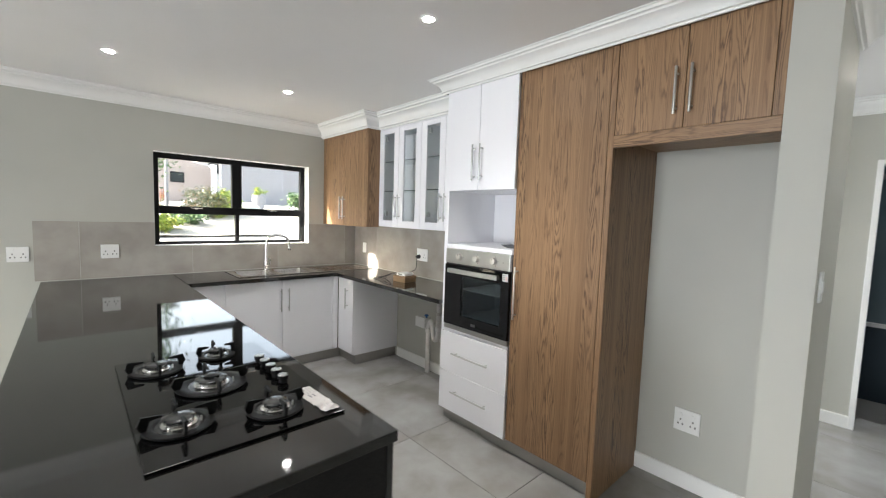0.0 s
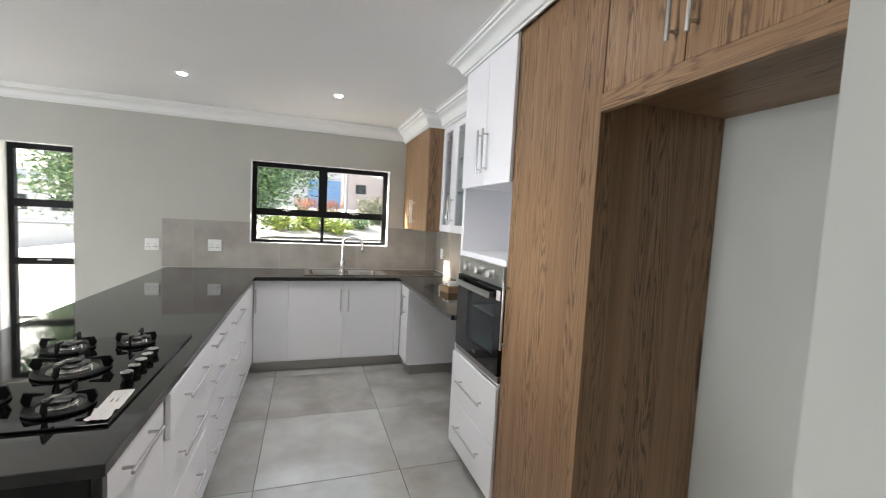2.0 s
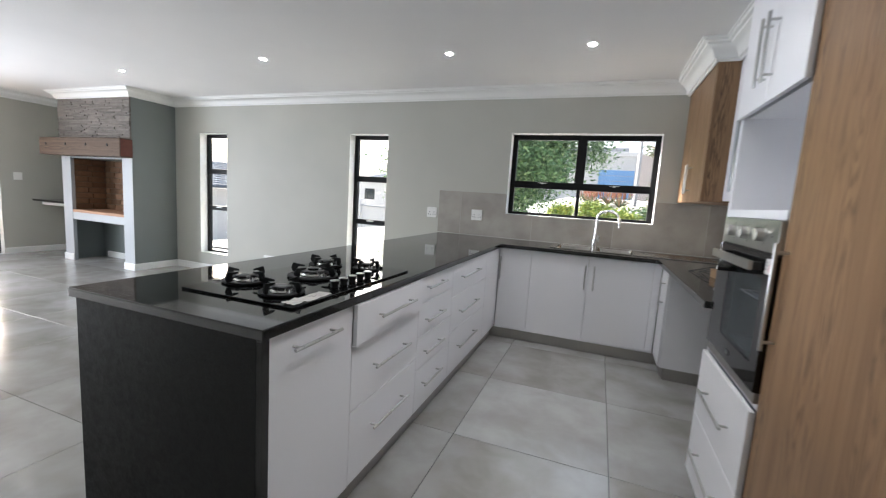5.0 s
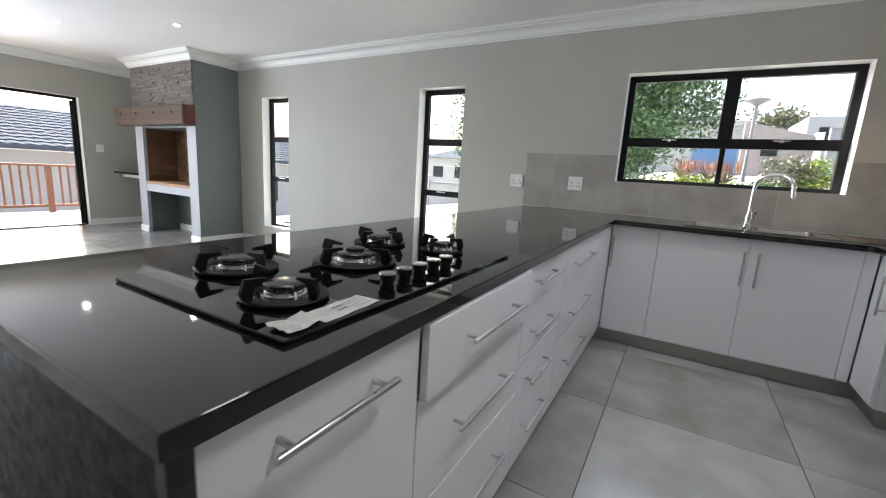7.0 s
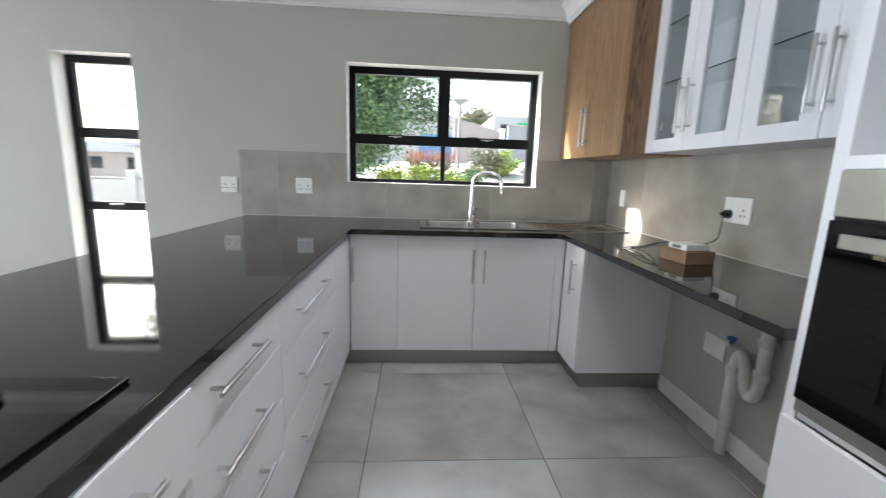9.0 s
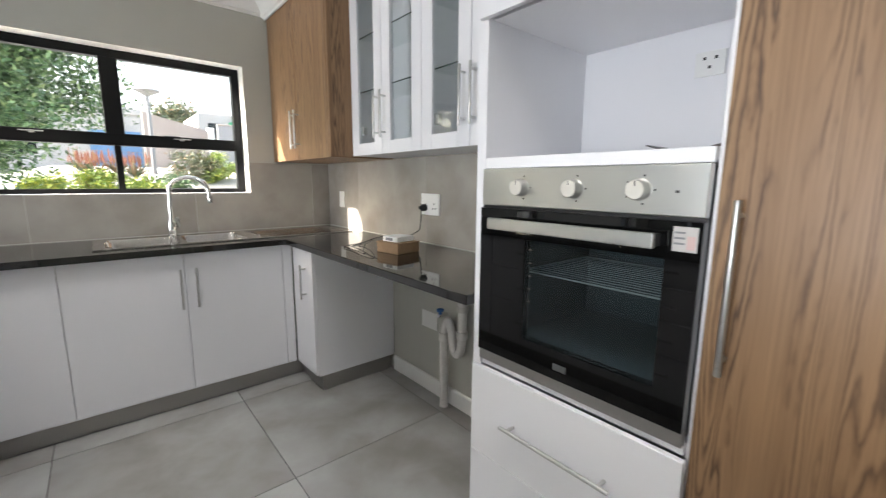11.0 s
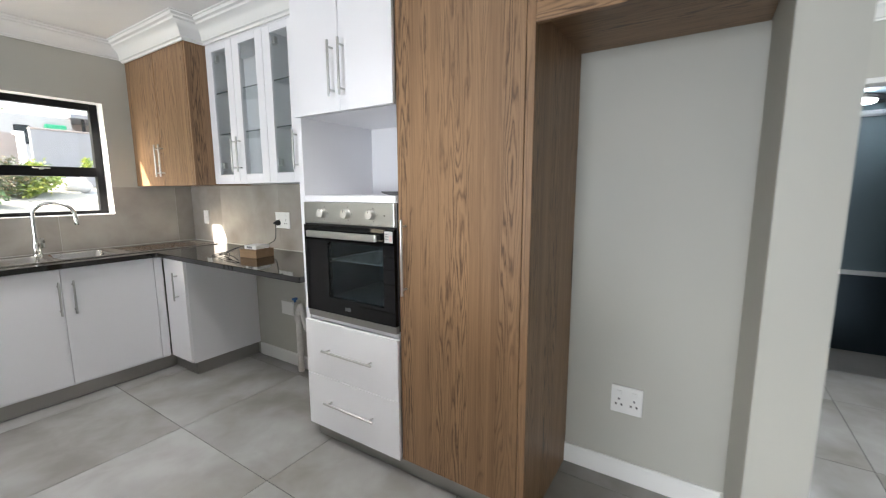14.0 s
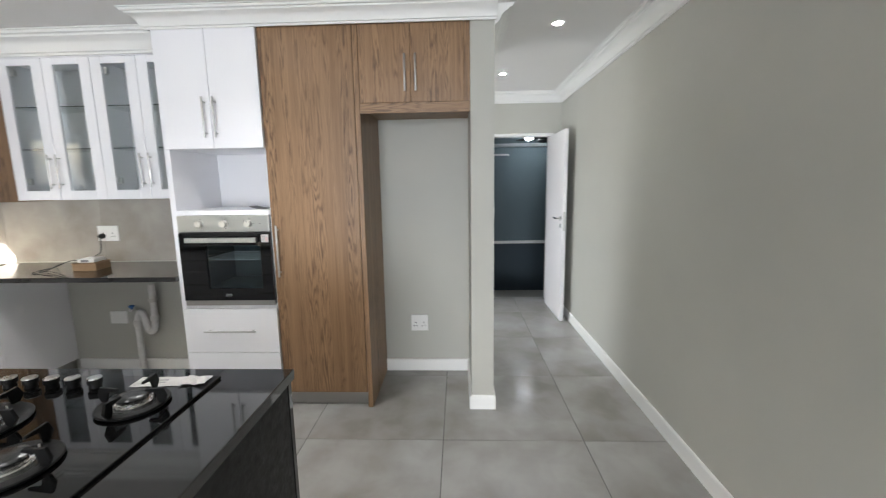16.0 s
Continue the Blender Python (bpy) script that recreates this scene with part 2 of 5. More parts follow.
M_DECK = timber("red_deck_wood", (0.15, 0.065, 0.04), (0.25, 0.115, 0.072), (0.33, 0.17, 0.11), 0.6, (1, 1, 0.1), 8)
M_PLANK = varied("weathered_deck_boards", (0.36, 0.31, 0.27), (0.52, 0.46, 0.41), 0.7, 12, 0.2)
M_GARUP = paint("garage_wall_teal", (0.115, 0.16, 0.18), 0.6)
M_GARLO = paint("garage_wall_navy", (0.036, 0.058, 0.078), 0.6)
M_ROOFT = varied("charcoal_roof_tile", (0.05, 0.056, 0.07), (0.10, 0.11, 0.135), 0.9, 10, 0.2)
M_ROOFT.node_tree.nodes["Principled BSDF"].inputs["Specular IOR Level"].default_value = 0.05
M_HOUSE = paint("cream_house_plaster", (0.36, 0.35, 0.34), 0.7)
M_HOUSEP = paint("pinkish_house_plaster", (0.26, 0.222, 0.206), 0.7)
M_HOUSEG = paint("grey_house_plaster", (0.21, 0.21, 0.225), 0.7)
M_GBLUE = paint("blue_garage_door_paint", (0.10, 0.20, 0.36), 0.5)
M_GROUND = varied("sandy_ground", (0.36, 0.34, 0.31), (0.48, 0.46, 0.42), 0.9, 3, 0.3)
M_CONC = varied("pale_concrete", (0.36, 0.35, 0.33), (0.46, 0.45, 0.43), 0.85, 4, 0.15)
M_SOIL = varied("garden_soil", (0.24, 0.22, 0.18), (0.38, 0.36, 0.31), 0.95, 5, 0.5)
M_BARK = varied("tree_bark", (0.12, 0.075, 0.05), (0.24, 0.16, 0.11), 0.9, 20, 0.5)
M_LEAF = leafy("tree_leaf", (0.022, 0.058, 0.018), (0.085, 0.16, 0.052), (0.20, 0.27, 0.11))
M_LEAFY = leafy("yellow_green_leaf", (0.09, 0.15, 0.02), (0.26, 0.33, 0.05), (0.42, 0.40, 0.06))
M_LEAFD = leafy("grey_green_leaf", (0.045, 0.065, 0.035), (0.12, 0.14, 0.07), (0.26, 0.16, 0.08))
M_LEAFR = leafy("red_flower_leaf", (0.20, 0.07, 0.04), (0.31, 0.12, 0.07), (0.24, 0.22, 0.09))
M_BOULDER = varied("pale_boulder", (0.45, 0.43, 0.42), (0.62, 0.60, 0.58), 0.85, 5, 0.3)
M_CARP = flat("grey_car_paint", (0.10, 0.105, 0.11), 0.25)
M_GREEN = flat("green_canvas", (0.03, 0.28, 0.14), 0.7)
M_TYRE = flat("tyre_rubber", (0.02, 0.02, 0.02), 0.8)

# ---- building helpers ----
ORIGIN = {}


def thing(name, loc, label="", category="", group="", kind=""):
    ob = new(name)
    ob.empty_display_size = 0.1
    ob.location = loc
    ORIGIN[ob.name] = Vector(loc)
    return tagged(ob, label, category, group, kind)


def part(name, bm, material, parent=None, label="", smooth=False):
    """Link a bmesh in world coordinates as one mesh object under a thing or a part."""
    me = bpy.data.meshes.new(name)
    if parent is not None:
        bmesh.ops.translate(bm, verts=bm.verts, vec=-ORIGIN[parent.name])
    bmesh.ops.recalc_face_normals(bm, faces=bm.faces)
    bm.to_mesh(me)
    bm.free()
    for m in (material if isinstance(material, (list, tuple)) else [material]):
        me.materials.append(m)
    if smooth:
        for p in me.polygons:
            p.use_smooth = True
        me.set_sharp_from_angle(angle=radians(38))
    ob = new(name, me)
    if parent is not None:
        ob.parent = parent
        ORIGIN[ob.name] = ORIGIN[parent.name]
    else:
        ORIGIN[ob.name] = Vector((0, 0, 0))
    return tagged(ob, label)


def box(bm, x0, x1, y0, y1, z0, z1, bevel=0.0, seg=1, m=None):
    vs = [bm.verts.new((x, y, z)) for x in (x0, x1) for y in (y0, y1) for z in (z0, z1)]
    fs = [bm.faces.new([vs[i] for i in f]) for f in ((0, 1, 3, 2), (4, 6, 7, 5), (0, 4, 5, 1), (2, 3, 7, 6), (0, 2, 6, 4), (1, 5, 7, 3))]
    if m is not None:
        bmesh.ops.transform(bm, matrix=m, verts=vs)
    if bevel:
        es = list({e for f in fs for e in f.edges})
        bmesh.ops.bevel(bm, geom=es, offset=bevel, segments=seg, affect="EDGES", profile=0.5)
    return fs


def bx(x0, x1, y0, y1, z0, z1, bevel=0.0015, seg=1, m=None):
    bm = bmesh.new()
    box(bm, min(x0, x1), max(x0, x1), min(y0, y1), max(y0, y1), min(z0, z1), max(z0, z1), bevel, seg, m)
    return bm


def lathe(bm, axis0, direction, profile, seg=20):
    """Turn (distance along, radius) pairs round an axis."""
    q = Vector(direction).to_track_quat("Z", "Y").to_matrix()
    rings = []
    for d, r in profile:
        rings.append([bm.verts.new(Vector(axis0) + q @ Vector((r * math.cos(a), r * math.sin(a), d)))
                      for a in (2 * math.pi * k / seg for k in range(seg))])
    for a, b in zip(rings, rings[1:]):
        for k in range(seg):
            bm.faces.new((a[k], a[(k + 1) % seg], b[(k + 1) % seg], b[k]))
    bm.faces.new(rings[0][::-1])
    bm.faces.new(rings[-1])


def rod(p0, p1, r, seg=12, r1=None):
    bm = bmesh.new()
    d = Vector(p1) - Vector(p0)
    lathe(bm, p0, d, [(0, r * 0.9), (min(0.003, d.length * 0.1), r), (d.length - min(0.003, d.length * 0.1), r1 or r), (d.length, (r1 or r) * 0.9)], seg)
    return bm


def tube(pts, r, seg=10, bm=None):
    """A round tube along points."""
    bm = bm or bmesh.new()
    pts = [Vector(p) for p in pts]
    rings, side = [], None
    for i, p in enumerate(pts):
        d = (pts[min(i + 1, len(pts) - 1)] - pts[max(i - 1, 0)]).normalized()
        if side is None:
            side = d.orthogonal().normalized()
        side = (side - d * side.dot(d)).normalized()
        up = d.cross(side)
        rr = r[i] if isinstance(r, (list, tuple)) else r
        rings.append([bm.verts.new(p + rr * (math.cos(a) * side + math.sin(a) * up)) for a in (2 * math.pi * k / seg for k in range(seg))])
    for a, b in zip(rings, rings[1:]):
        for k in range(seg):
            bm.faces.new((a[k], a[(k + 1) % seg], b[(k + 1) % seg], b[k]))
    bm.faces.new(rings[0][::-1])
    bm.faces.new(rings[-1])
    return bm


def smooth_path(pts, n=6):
    """Catmull-Rom through points."""
    p = [Vector(q) for q in pts]
    p = [2 * p[0] - p[1]] + p + [2 * p[-1] - p[-2]]
    out = []
    for i in range(1, len(p) - 2):
        for k in range(n):
            t = k / n
            out.append(0.5 * (2 * p[i] + (p[i + 1] - p[i - 1]) * t + (2 * p[i - 1] - 5 * p[i] + 4 * p[i + 1] - p[i + 2]) * t * t
                              + (3 * p[i] - p[i - 1] - 3 * p[i + 1] + p[i + 2]) * t ** 3))
    return out + [p[-2]]


def holed(us, zs, holes, t0, t1, axis):
    """A wall slab with openings; faces within the openings take the second material. axis: the way along which the wall is thick."""
    us, zs = sorted(set(us)), sorted(set(zs))
    solid = [[not any(h[0] <= (us[i] + us[i + 1]) / 2 <= h[1] and h[2] <= (zs[j] + zs[j + 1]) / 2 <= h[3] for h in holes)
              for j in range(len(zs) - 1)] for i in range(len(us) - 1)]
    bm, cache = bmesh.new(), {}

    def v(i, j, k):
        if (i, j, k) not in cache:
            t = (t0, t1)[k]
            cache[i, j, k] = bm.verts.new((us[i], t, zs[j]) if axis == "y" else (t, us[i], zs[j]))
        return cache[i, j, k]

    nu, nz = len(us) - 1, len(zs) - 1
    for i in range(nu):
        for j in range(nz):
            if not solid[i][j]:
                continue
            for k in (0, 1):
                bm.faces.new((v(i, j, k), v(i + 1, j, k), v(i + 1, j + 1, k), v(i, j + 1, k)))
            for di, dj, a, b in ((-1, 0, (i, j), (i, j + 1)), (1, 0, (i + 1, j), (i + 1, j + 1)), (0, -1, (i, j), (i + 1, j)), (0, 1, (i, j + 1), (i + 1, j + 1))):
                ni, nj = i + di, j + dj
                inside = 0 <= ni < nu and 0 <= nj < nz
                if inside and solid[ni][nj]:
                    continue
                f = bm.faces.new((v(*a, 0), v(*b, 0), v(*b, 1), v(*a, 1)))
                f.material_index = 1 if inside else 0
    return bm


def wall(name, us, zs, holes, t0, t1, axis, mats):
    hs = [c for h in holes for c in h[:2]], [c for h in holes for c in h[2:]]
    ob = part(name, holed([*us, *hs[0]], [*zs, *hs[1]], holes, t0, t1, axis), mats)
    return tagged(ob, kind="structure", category="wall")


def profile_run(pts, profile, closed=False, scale=1.0):
    """Sweep a (outwards, height) profile along a level line, mitred; outwards is to the line's left."""
    bm, n = bmesh.new(), len(pts)
    P = [Vector((p[0], p[1], 0)) for p in pts]
    z = pts[0][2]
    rings = []
    for i in range(n):
        a = P[i] - P[i - 1] if (i > 0 or closed) else P[1] - P[0]
        b = P[(i + 1) % n] - P[i] if (i < n - 1 or closed) else a
        a, b = a.normalized(), b.normalized()
        na, nb = Vector((-a.y, a.x, 0)), Vector((-b.y, b.x, 0))
        m = (na + nb).normalized()
        m = m / max(0.3, m.dot(na))
        rings.append([bm.verts.new(P[i] + m * u * scale + Vector((0, 0, z + h * scale))) for u, h in profile])
    k = len(profile)
    for i in range(n if closed else n - 1):
        r0, r1 = rings[i], rings[(i + 1) % n]
        for j in range(k):
            bm.faces.new((r0[j], r1[j], r1[(j + 1) % k], r0[(j + 1) % k]))
    if not closed:
        bm.faces.new(rings[0])
        bm.faces.new(rings[-1][::-1])
    return bm

# ---- the structure ----
CEIL, YN, XE, XW, YS = 2.52, 4.50, 2.71, -7.05, -0.82      # ceiling height; inner faces of the outer walls
X_SIDE = 2.93                                              # the side passage begins here
X_END = 4.52                                               # wall with the door at the end of the passage
WIN_K = (0.645, 2.10, 1.19, 2.05)
WIN_2 = (-1.39, -0.85, 0.27, 2.03)
WIN_3 = (-3.99, -3.455, 0.27, 2.03)
PATIO = (-0.30, 3.54, 0.0, 1.98)
DOORWAY = (-0.735, 0.10, 0.0, 2.065)

wall("wall_north", [XW - 0.22, XE + 0.22], [-0.4, CEIL + 0.05], [WIN_K, WIN_2, WIN_3], YN, YN + 0.195, "y", [M_WALL, M_WHITE])
wall("wall_west", [YS, YN], [-0.4, CEIL + 0.05], [PATIO], XW - 0.22, XW, "x", [M_WALL, M_WHITE])
wall("wall_east", [0.306, YN], [-0.4, CEIL + 0.05], [], XE, XE + 0.22, "x", [M_WALL, M_WHITE])
wall("wall_south", [XW - 0.22, X_END + 0.34], [-0.4, CEIL + 0.05], [], YS - 0.22, YS, "y", [M_WALL, M_WHITE])
wall("wall_passage_north", [2.132, X_SIDE], [0.0, CEIL + 0.05], [], 0.163, 0.306, "y", [M_WALL, M_WHITE])
wall("wall_passage_end", [YS, 0.32], [0.0, CEIL + 0.05], [DOORWAY], X_END, X_END + 0.34, "x", [M_WALL, M_WHITE])
wall("wall_side_passage_east", [0.32, 2.3], [0.0, CEIL + 0.05], [], X_END, X_END + 0.139, "x", [M_WALL, M_WHITE])
wall("wall_side_passage_north", [X_SIDE, X_END + 0.139], [0.0, CEIL + 0.05], [(3.05, 4.40, 0.1, 2.1)], 2.3, 2.45, "y", [M_WALL, M_WHITE])
tagged(part("ceiling", bx(XW - 0.2, X_END + 0.33, YS - 0.2, YN + 0.2, CEIL, CEIL + 0.1, 0), M_CEIL), "white painted plaster ceiling", "ceiling", kind="structure")

# cornice, one line round the rooms and over the cabinets
CORNICE = [(0, -0.115), (0.010, -0.115), (0.014, -0.104), (0.026, -0.100), (0.032, -0.084), (0.044, -0.062), (0.062, -0.044), (0.082, -0.034),
           (0.086, -0.024), (0.102, -0.021), (0.106, -0.008), (0.116, -0.006), (0.116, 0.0), (0, 0.0)]
CH_X0, CH_X1, CH_Y = -6.12, -4.50, 3.87                    # braai chimney


def cornice(name, pts, scale=1.0):
    ob = part(name, profile_run([(x, y, CEIL - 0.001) for x, y in pts], CORNICE, False, scale), M_WHITE, None, "white moulded plaster cornice", True)
    return tagged(ob, category="cornice", kind="structure")


cornice("cornice_side_passage", [(X_END, 2.3), (X_SIDE, 2.3), (X_SIDE, 0.163), (2.142, 0.163)])
cornice("cornice_north", [(2.28, YN), (CH_X1, YN), (CH_X1, CH_Y - 0.012), (CH_X0, CH_Y - 0.012), (CH_X0, YN), (XW, YN), (XW, YS), (X_END, YS), (X_END, 2.3)])
cornice("cornice_cabinets", [(2.118, 0.152), (2.118, 2.226), (2.41, 2.226)], 0.86)
cornice("cornice_wall_cabinets", [(2.415, 2.225), (2.415, 3.535), (2.275, 3.535), (2.275, 4.5)], 1.16)

# skirting
SKIRT = [(0, 0.001), (0.014, 0.001), (0.014, 0.088), (0.009, 0.097), (0, 0.097)]


def skirting(pts):
    ob = part("baseboard", profile_run([(x, y, 0.0) for x, y in pts], SKIRT), M_WHITE, None, "white painted skirting board")
    return tagged(ob, category="skirting", kind="structure")


skirting([(-0.06, YN), (CH_X1, YN), (CH_X1, CH_Y), (CH_X1 - 0.22, CH_Y)])
skirting([(CH_X0 + 0.22, CH_Y), (CH_X0, CH_Y), (CH_X0, YN), (XW, YN), (XW, PATIO[1] + 0.01)])
skirting([(XW, PATIO[0] - 0.01), (XW, YS), (X_END, YS), (X_END, DOORWAY[0])])
skirting([(X_END, DOORWAY[1]), (X_END, 2.3), (X_SIDE, 2.3), (X_SIDE, 0.163), (2.132, 0.163), (2.132, 0.306), (XE, 0.306), (XE, 0.975)])
skirting([(XE, 2.24), (XE, 3.55)])
skirting([(CH_X1 - 0.215, 4.34), (CH_X0 + 0.215, 4.34)])

# windows


def window(name, w, uprights, rails, y=4.615, stout=0.05, axis="y"):
    x0, x1, z0, z1 = w
    d = 0.05
    ob = thing(name, ((x0 + x1) / 2, y, z0), "black powder-coated aluminium window with clear panes", "window", kind="structure")
    bm = bmesh.new()
    box(bm, x0, x0 + stout, y, y + d, z0, z1, 0.002)
    box(bm, x1 - stout, x1, y, y + d, z0, z1, 0.002)
    box(bm, x0 + stout, x1 - stout, y, y + d, z1 - stout, z1, 0.002)
    box(bm, x0 + stout, x1 - stout, y, y + d, z0, z0 + 0.028, 0.002)
    fr = part("window_frame", bm, M_BLACK, ob)
    for a, b, c, e in uprights:
        part("mullion", bx(a, b, y - 0.006, y + d - 0.004, c, e, 0.002), M_BLACK, ob)
    for a, b, c, e in rails:
        part("transom", bx(c, e, y - 0.010, y + d - 0.008, a, b, 0.002), M_BLACK, ob)
    return ob


def pane(ob, x0, x1, z0, z1, y):
    p = part("pane", bx(x0, x1, y, y + 0.004, z0, z1, 0), M_GLASS, ob)
    p.visible_shadow = False
    return p


k = window("window_1", WIN_K, [(1.325, 1.418, 1.555, 2.002), (1.357, 1.392, 1.216, 1.486)], [(1.484, 1.557, 0.694, 2.051)])
for a, b, c, e in ((0.694, 1.326, 1.556, 2.001), (1.417, 2.051, 1.556, 2.001), (0.694, 1.358, 1.217, 1.485), (1.391, 2.051, 1.217, 1.485)):
    pane(k, a, b, c, e, 4.64)
for x in (1.0, 1.72):                                      # stay handles on the transom
    bm = bmesh.new()
    box(bm, x - 0.05, x + 0.05, 4.588, 4.596, 1.540, 1.546, 0.002)
    box(bm, x - 0.012, x + 0.012, 4.586, 4.606, 1.532, 1.548, 0.003)
    part("stay_handle", bm, M_PLINTH, k)
for nm, w in (("window_2", WIN_2), ("window_3", WIN_3)):
    k = window(nm, w, [], [(1.455, 1.525, w[0] + 0.049, w[1] - 0.049), (0.915, 0.978, w[0] + 0.049, w[1] - 0.049)])
    for c, e in ((0.297, 0.916), (0.977, 1.456), (1.524, 1.981)):
        pane(k, w[0] + 0.049, w[1] - 0.049, c, e, 4.64)
    part("stay_handle", bx((w[0] + w[1]) / 2 - 0.05, (w[0] + w[1]) / 2 + 0.05, 4.592, 4.606, 0.955, 0.968, 0.002), M_STEEL, k)

# patio sliding door, pushed open
d = thing("patio_door", (XW - 0.1, PATIO[1], 0), "black aluminium sliding patio door, slid open", "sliding door", kind="structure")
bm = bmesh.new()
box(bm, XW - 0.16, XW - 0.10, PATIO[1] - 0.035, PATIO[1], 0, PATIO[3], 0.003)
box(bm, XW - 0.16, XW - 0.05, PATIO[0], PATIO[0] + 0.05, 0, PATIO[3], 0.003)
box(bm, XW - 0.16, XW - 0.10, PATIO[0] + 0.05, PATIO[1] - 0.035, PATIO[3] - 0.04, PATIO[3], 0.003)
box(bm, XW - 0.16, XW - 0.05, PATIO[0] + 0.05, PATIO[1] - 0.05, 0.0, 0.02, 0.003)
part("door_frame", bm, M_BLACK, d)
part("stile", bx(XW - 0.155, XW - 0.115, PATIO[1] - 0.075, PATIO[1] - 0.036, 0.021, PATIO[3] - 0.052, 0.003), M_BLACK, d)

# passage door
fr = thing("door_frame", (X_END, DOORWAY[0], 0), "white painted door frame round the open doorway", "door frame", kind="structure")
for nm, b in (("jamb", (X_END - 0.012, X_END + 0.1, DOORWAY[0], DOORWAY[0] + 0.035, 0, DOORWAY[3])),
              ("jamb", (X_END - 0.012, X_END + 0.1, DOORWAY[1] - 0.035, DOORWAY[1], 0, DOORWAY[3])),
              ("door_head", (X_END - 0.012, X_END + 0.1, DOORWAY[0] + 0.035, DOORWAY[1] - 0.035, DOORWAY[3] - 0.035, DOORWAY[3]))):
    part(nm, bx(*b, 0.003), M_WHITE, fr)
d = tagged(thing("door_1", (0, 0, 0)), "white flush interior door standing open against the wall", "door", kind="structure")
part("door_leaf", bx(-0.73, 0, -0.04, 0, 0.006, 2.03, 0.002), M_DOOR, d)
for s, y in ((-1, -0.04), (1, 0.0)):
    hnd = part("handle", tube(smooth_path([(-0.68, y, 1.12), (-0.68, y + s * 0.045, 1.12), (-0.665, y + s * 0.052, 1.12), (-0.57, y + s * 0.052, 1.12)], 4), 0.009, 8), M_CHROME, d, "chrome lever handle", True)
    bm = bmesh.new()
    lathe(bm, (-0.68, y, 1.12), (0, s, 0), [(0, 0.025), (0.006, 0.025), (0.007, 0.022)], 16)
    lathe(bm, (-0.68, y, 1.04), (0, s, 0), [(0, 0.025), (0.006, 0.025), (0.007, 0.022)], 16)
    part("rosette", bm, M_CHROME, d, "", True)
part("lock_plate", bx(-0.732, -0.7295, -0.032, -0.008, 0.99, 1.19, 0.0005), M_STEEL, d)
d.matrix_basis = pose(4.615, -0.692, 0, 0, 0, 0.8)

# garage behind the doorway, three steps down
GX, GZ = 7.0, -0.56
wall("wall_garage_back", [-3.4, 2.2], [0.47, 2.33], [], GX, GX + 0.2, "x", [M_GARUP, M_GARUP])
wall("wall_garage_back_lower", [-3.4, 2.2], [GZ, 0.42], [], GX - 0.004, GX + 0.2, "x", [M_GARLO, M_GARLO])
wall("wall_garage_south", [X_END + 0.34, GX], [GZ, 2.33], [], -3.6, -3.4, "y", [M_GARUP, M_GARUP])
wall("wall_garage_north", [X_END + 0.34, GX], [GZ, 2.33], [], 2.2, 2.4, "y", [M_GARUP, M_GARUP])
wall("wall_garage_front_south", [-3.4, YS - 0.22], [GZ, 2.33], [], X_END + 0.14, X_END + 0.34, "x", [M_GARUP, M_GARUP])
wall("wall_garage_front_north", [0.32, 2.2], [GZ, 2.33], [], X_END + 0.14, X_END + 0.34, "x", [M_GARUP, M_GARUP])
wall("wall_garage_step", [YS - 0.2, 0.32], [GZ, -0.02], [], X_END + 0.28, X_END + 0.34, "x", [M_GARLO, M_GARLO])
tagged(part("trim", bx(GX - 0.03, GX + 0.05, -3.4, 2.2, 0.42, 0.47, 0.004), M_WHITE), "white dado rail along the garage wall", "rail", kind="structure")
tagged(part("cornice_garage", bx(GX - 0.06, GX, -3.4, 2.2, 2.13, 2.19, 0.015), M_GREYPLASTER), "grey cornice strip in the garage", "cornice", kind="structure")
tagged(part("ceiling_garage", bx(X_END + 0.34, GX + 0.2, -3.4, 2.2, 2.33, 2.4, 0), M_GARUP), "dark garage ceiling", "ceiling", kind="structure")
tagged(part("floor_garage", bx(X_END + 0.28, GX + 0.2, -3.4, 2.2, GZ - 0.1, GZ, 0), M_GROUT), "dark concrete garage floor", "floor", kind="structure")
g = thing("ceiling_fan_light", (6.6, -1.05, 2.33), "black ceiling fan with lit white lamps in the garage", "ceiling fan")
bm = bmesh.new()
lathe(bm, (6.6, -1.05, 2.33), (0, 0, -1), [(0, 0.03), (0.06, 0.03), (0.065, 0.10), (0.14, 0.11), (0.17, 0.05)], 16)
part("hub", bm, M_BLACK, g, "", True)
for a in range(4):
    m = Matrix.Translation((6.6, -1.05, 2.24)) @ pose(0, 0, 0, 8, 0, 45 + 90 * a)
    part("blade", bx(0.1, 0.55, -0.05, 0.05, -0.004, 0.004, 0.002, 1, m), M_BLACK, g)
for y in (-0.80, -1.32):
    bm = bmesh.new()
    lathe(bm, (6.55, y, 2.27), (0, 0, -1), [(0, 0.03), (0.02, 0.07), (0.06, 0.06), (0.075, 0.02)], 14)
    part("lamp", bm, glowing("garage_lamp_glow", (0.95, 0.98, 1.0), 9), g, "glowing white lamp", True)
g = thing("wall_lamp", (6.9, -0.38, 2.02), "slim white tube lamp on the garage wall", "lamp")
part("tube", rod((6.97, -0.52, 2.0), (6.97, -0.1, 2.0), 0.015), M_PLASTIC, g)

# downlights


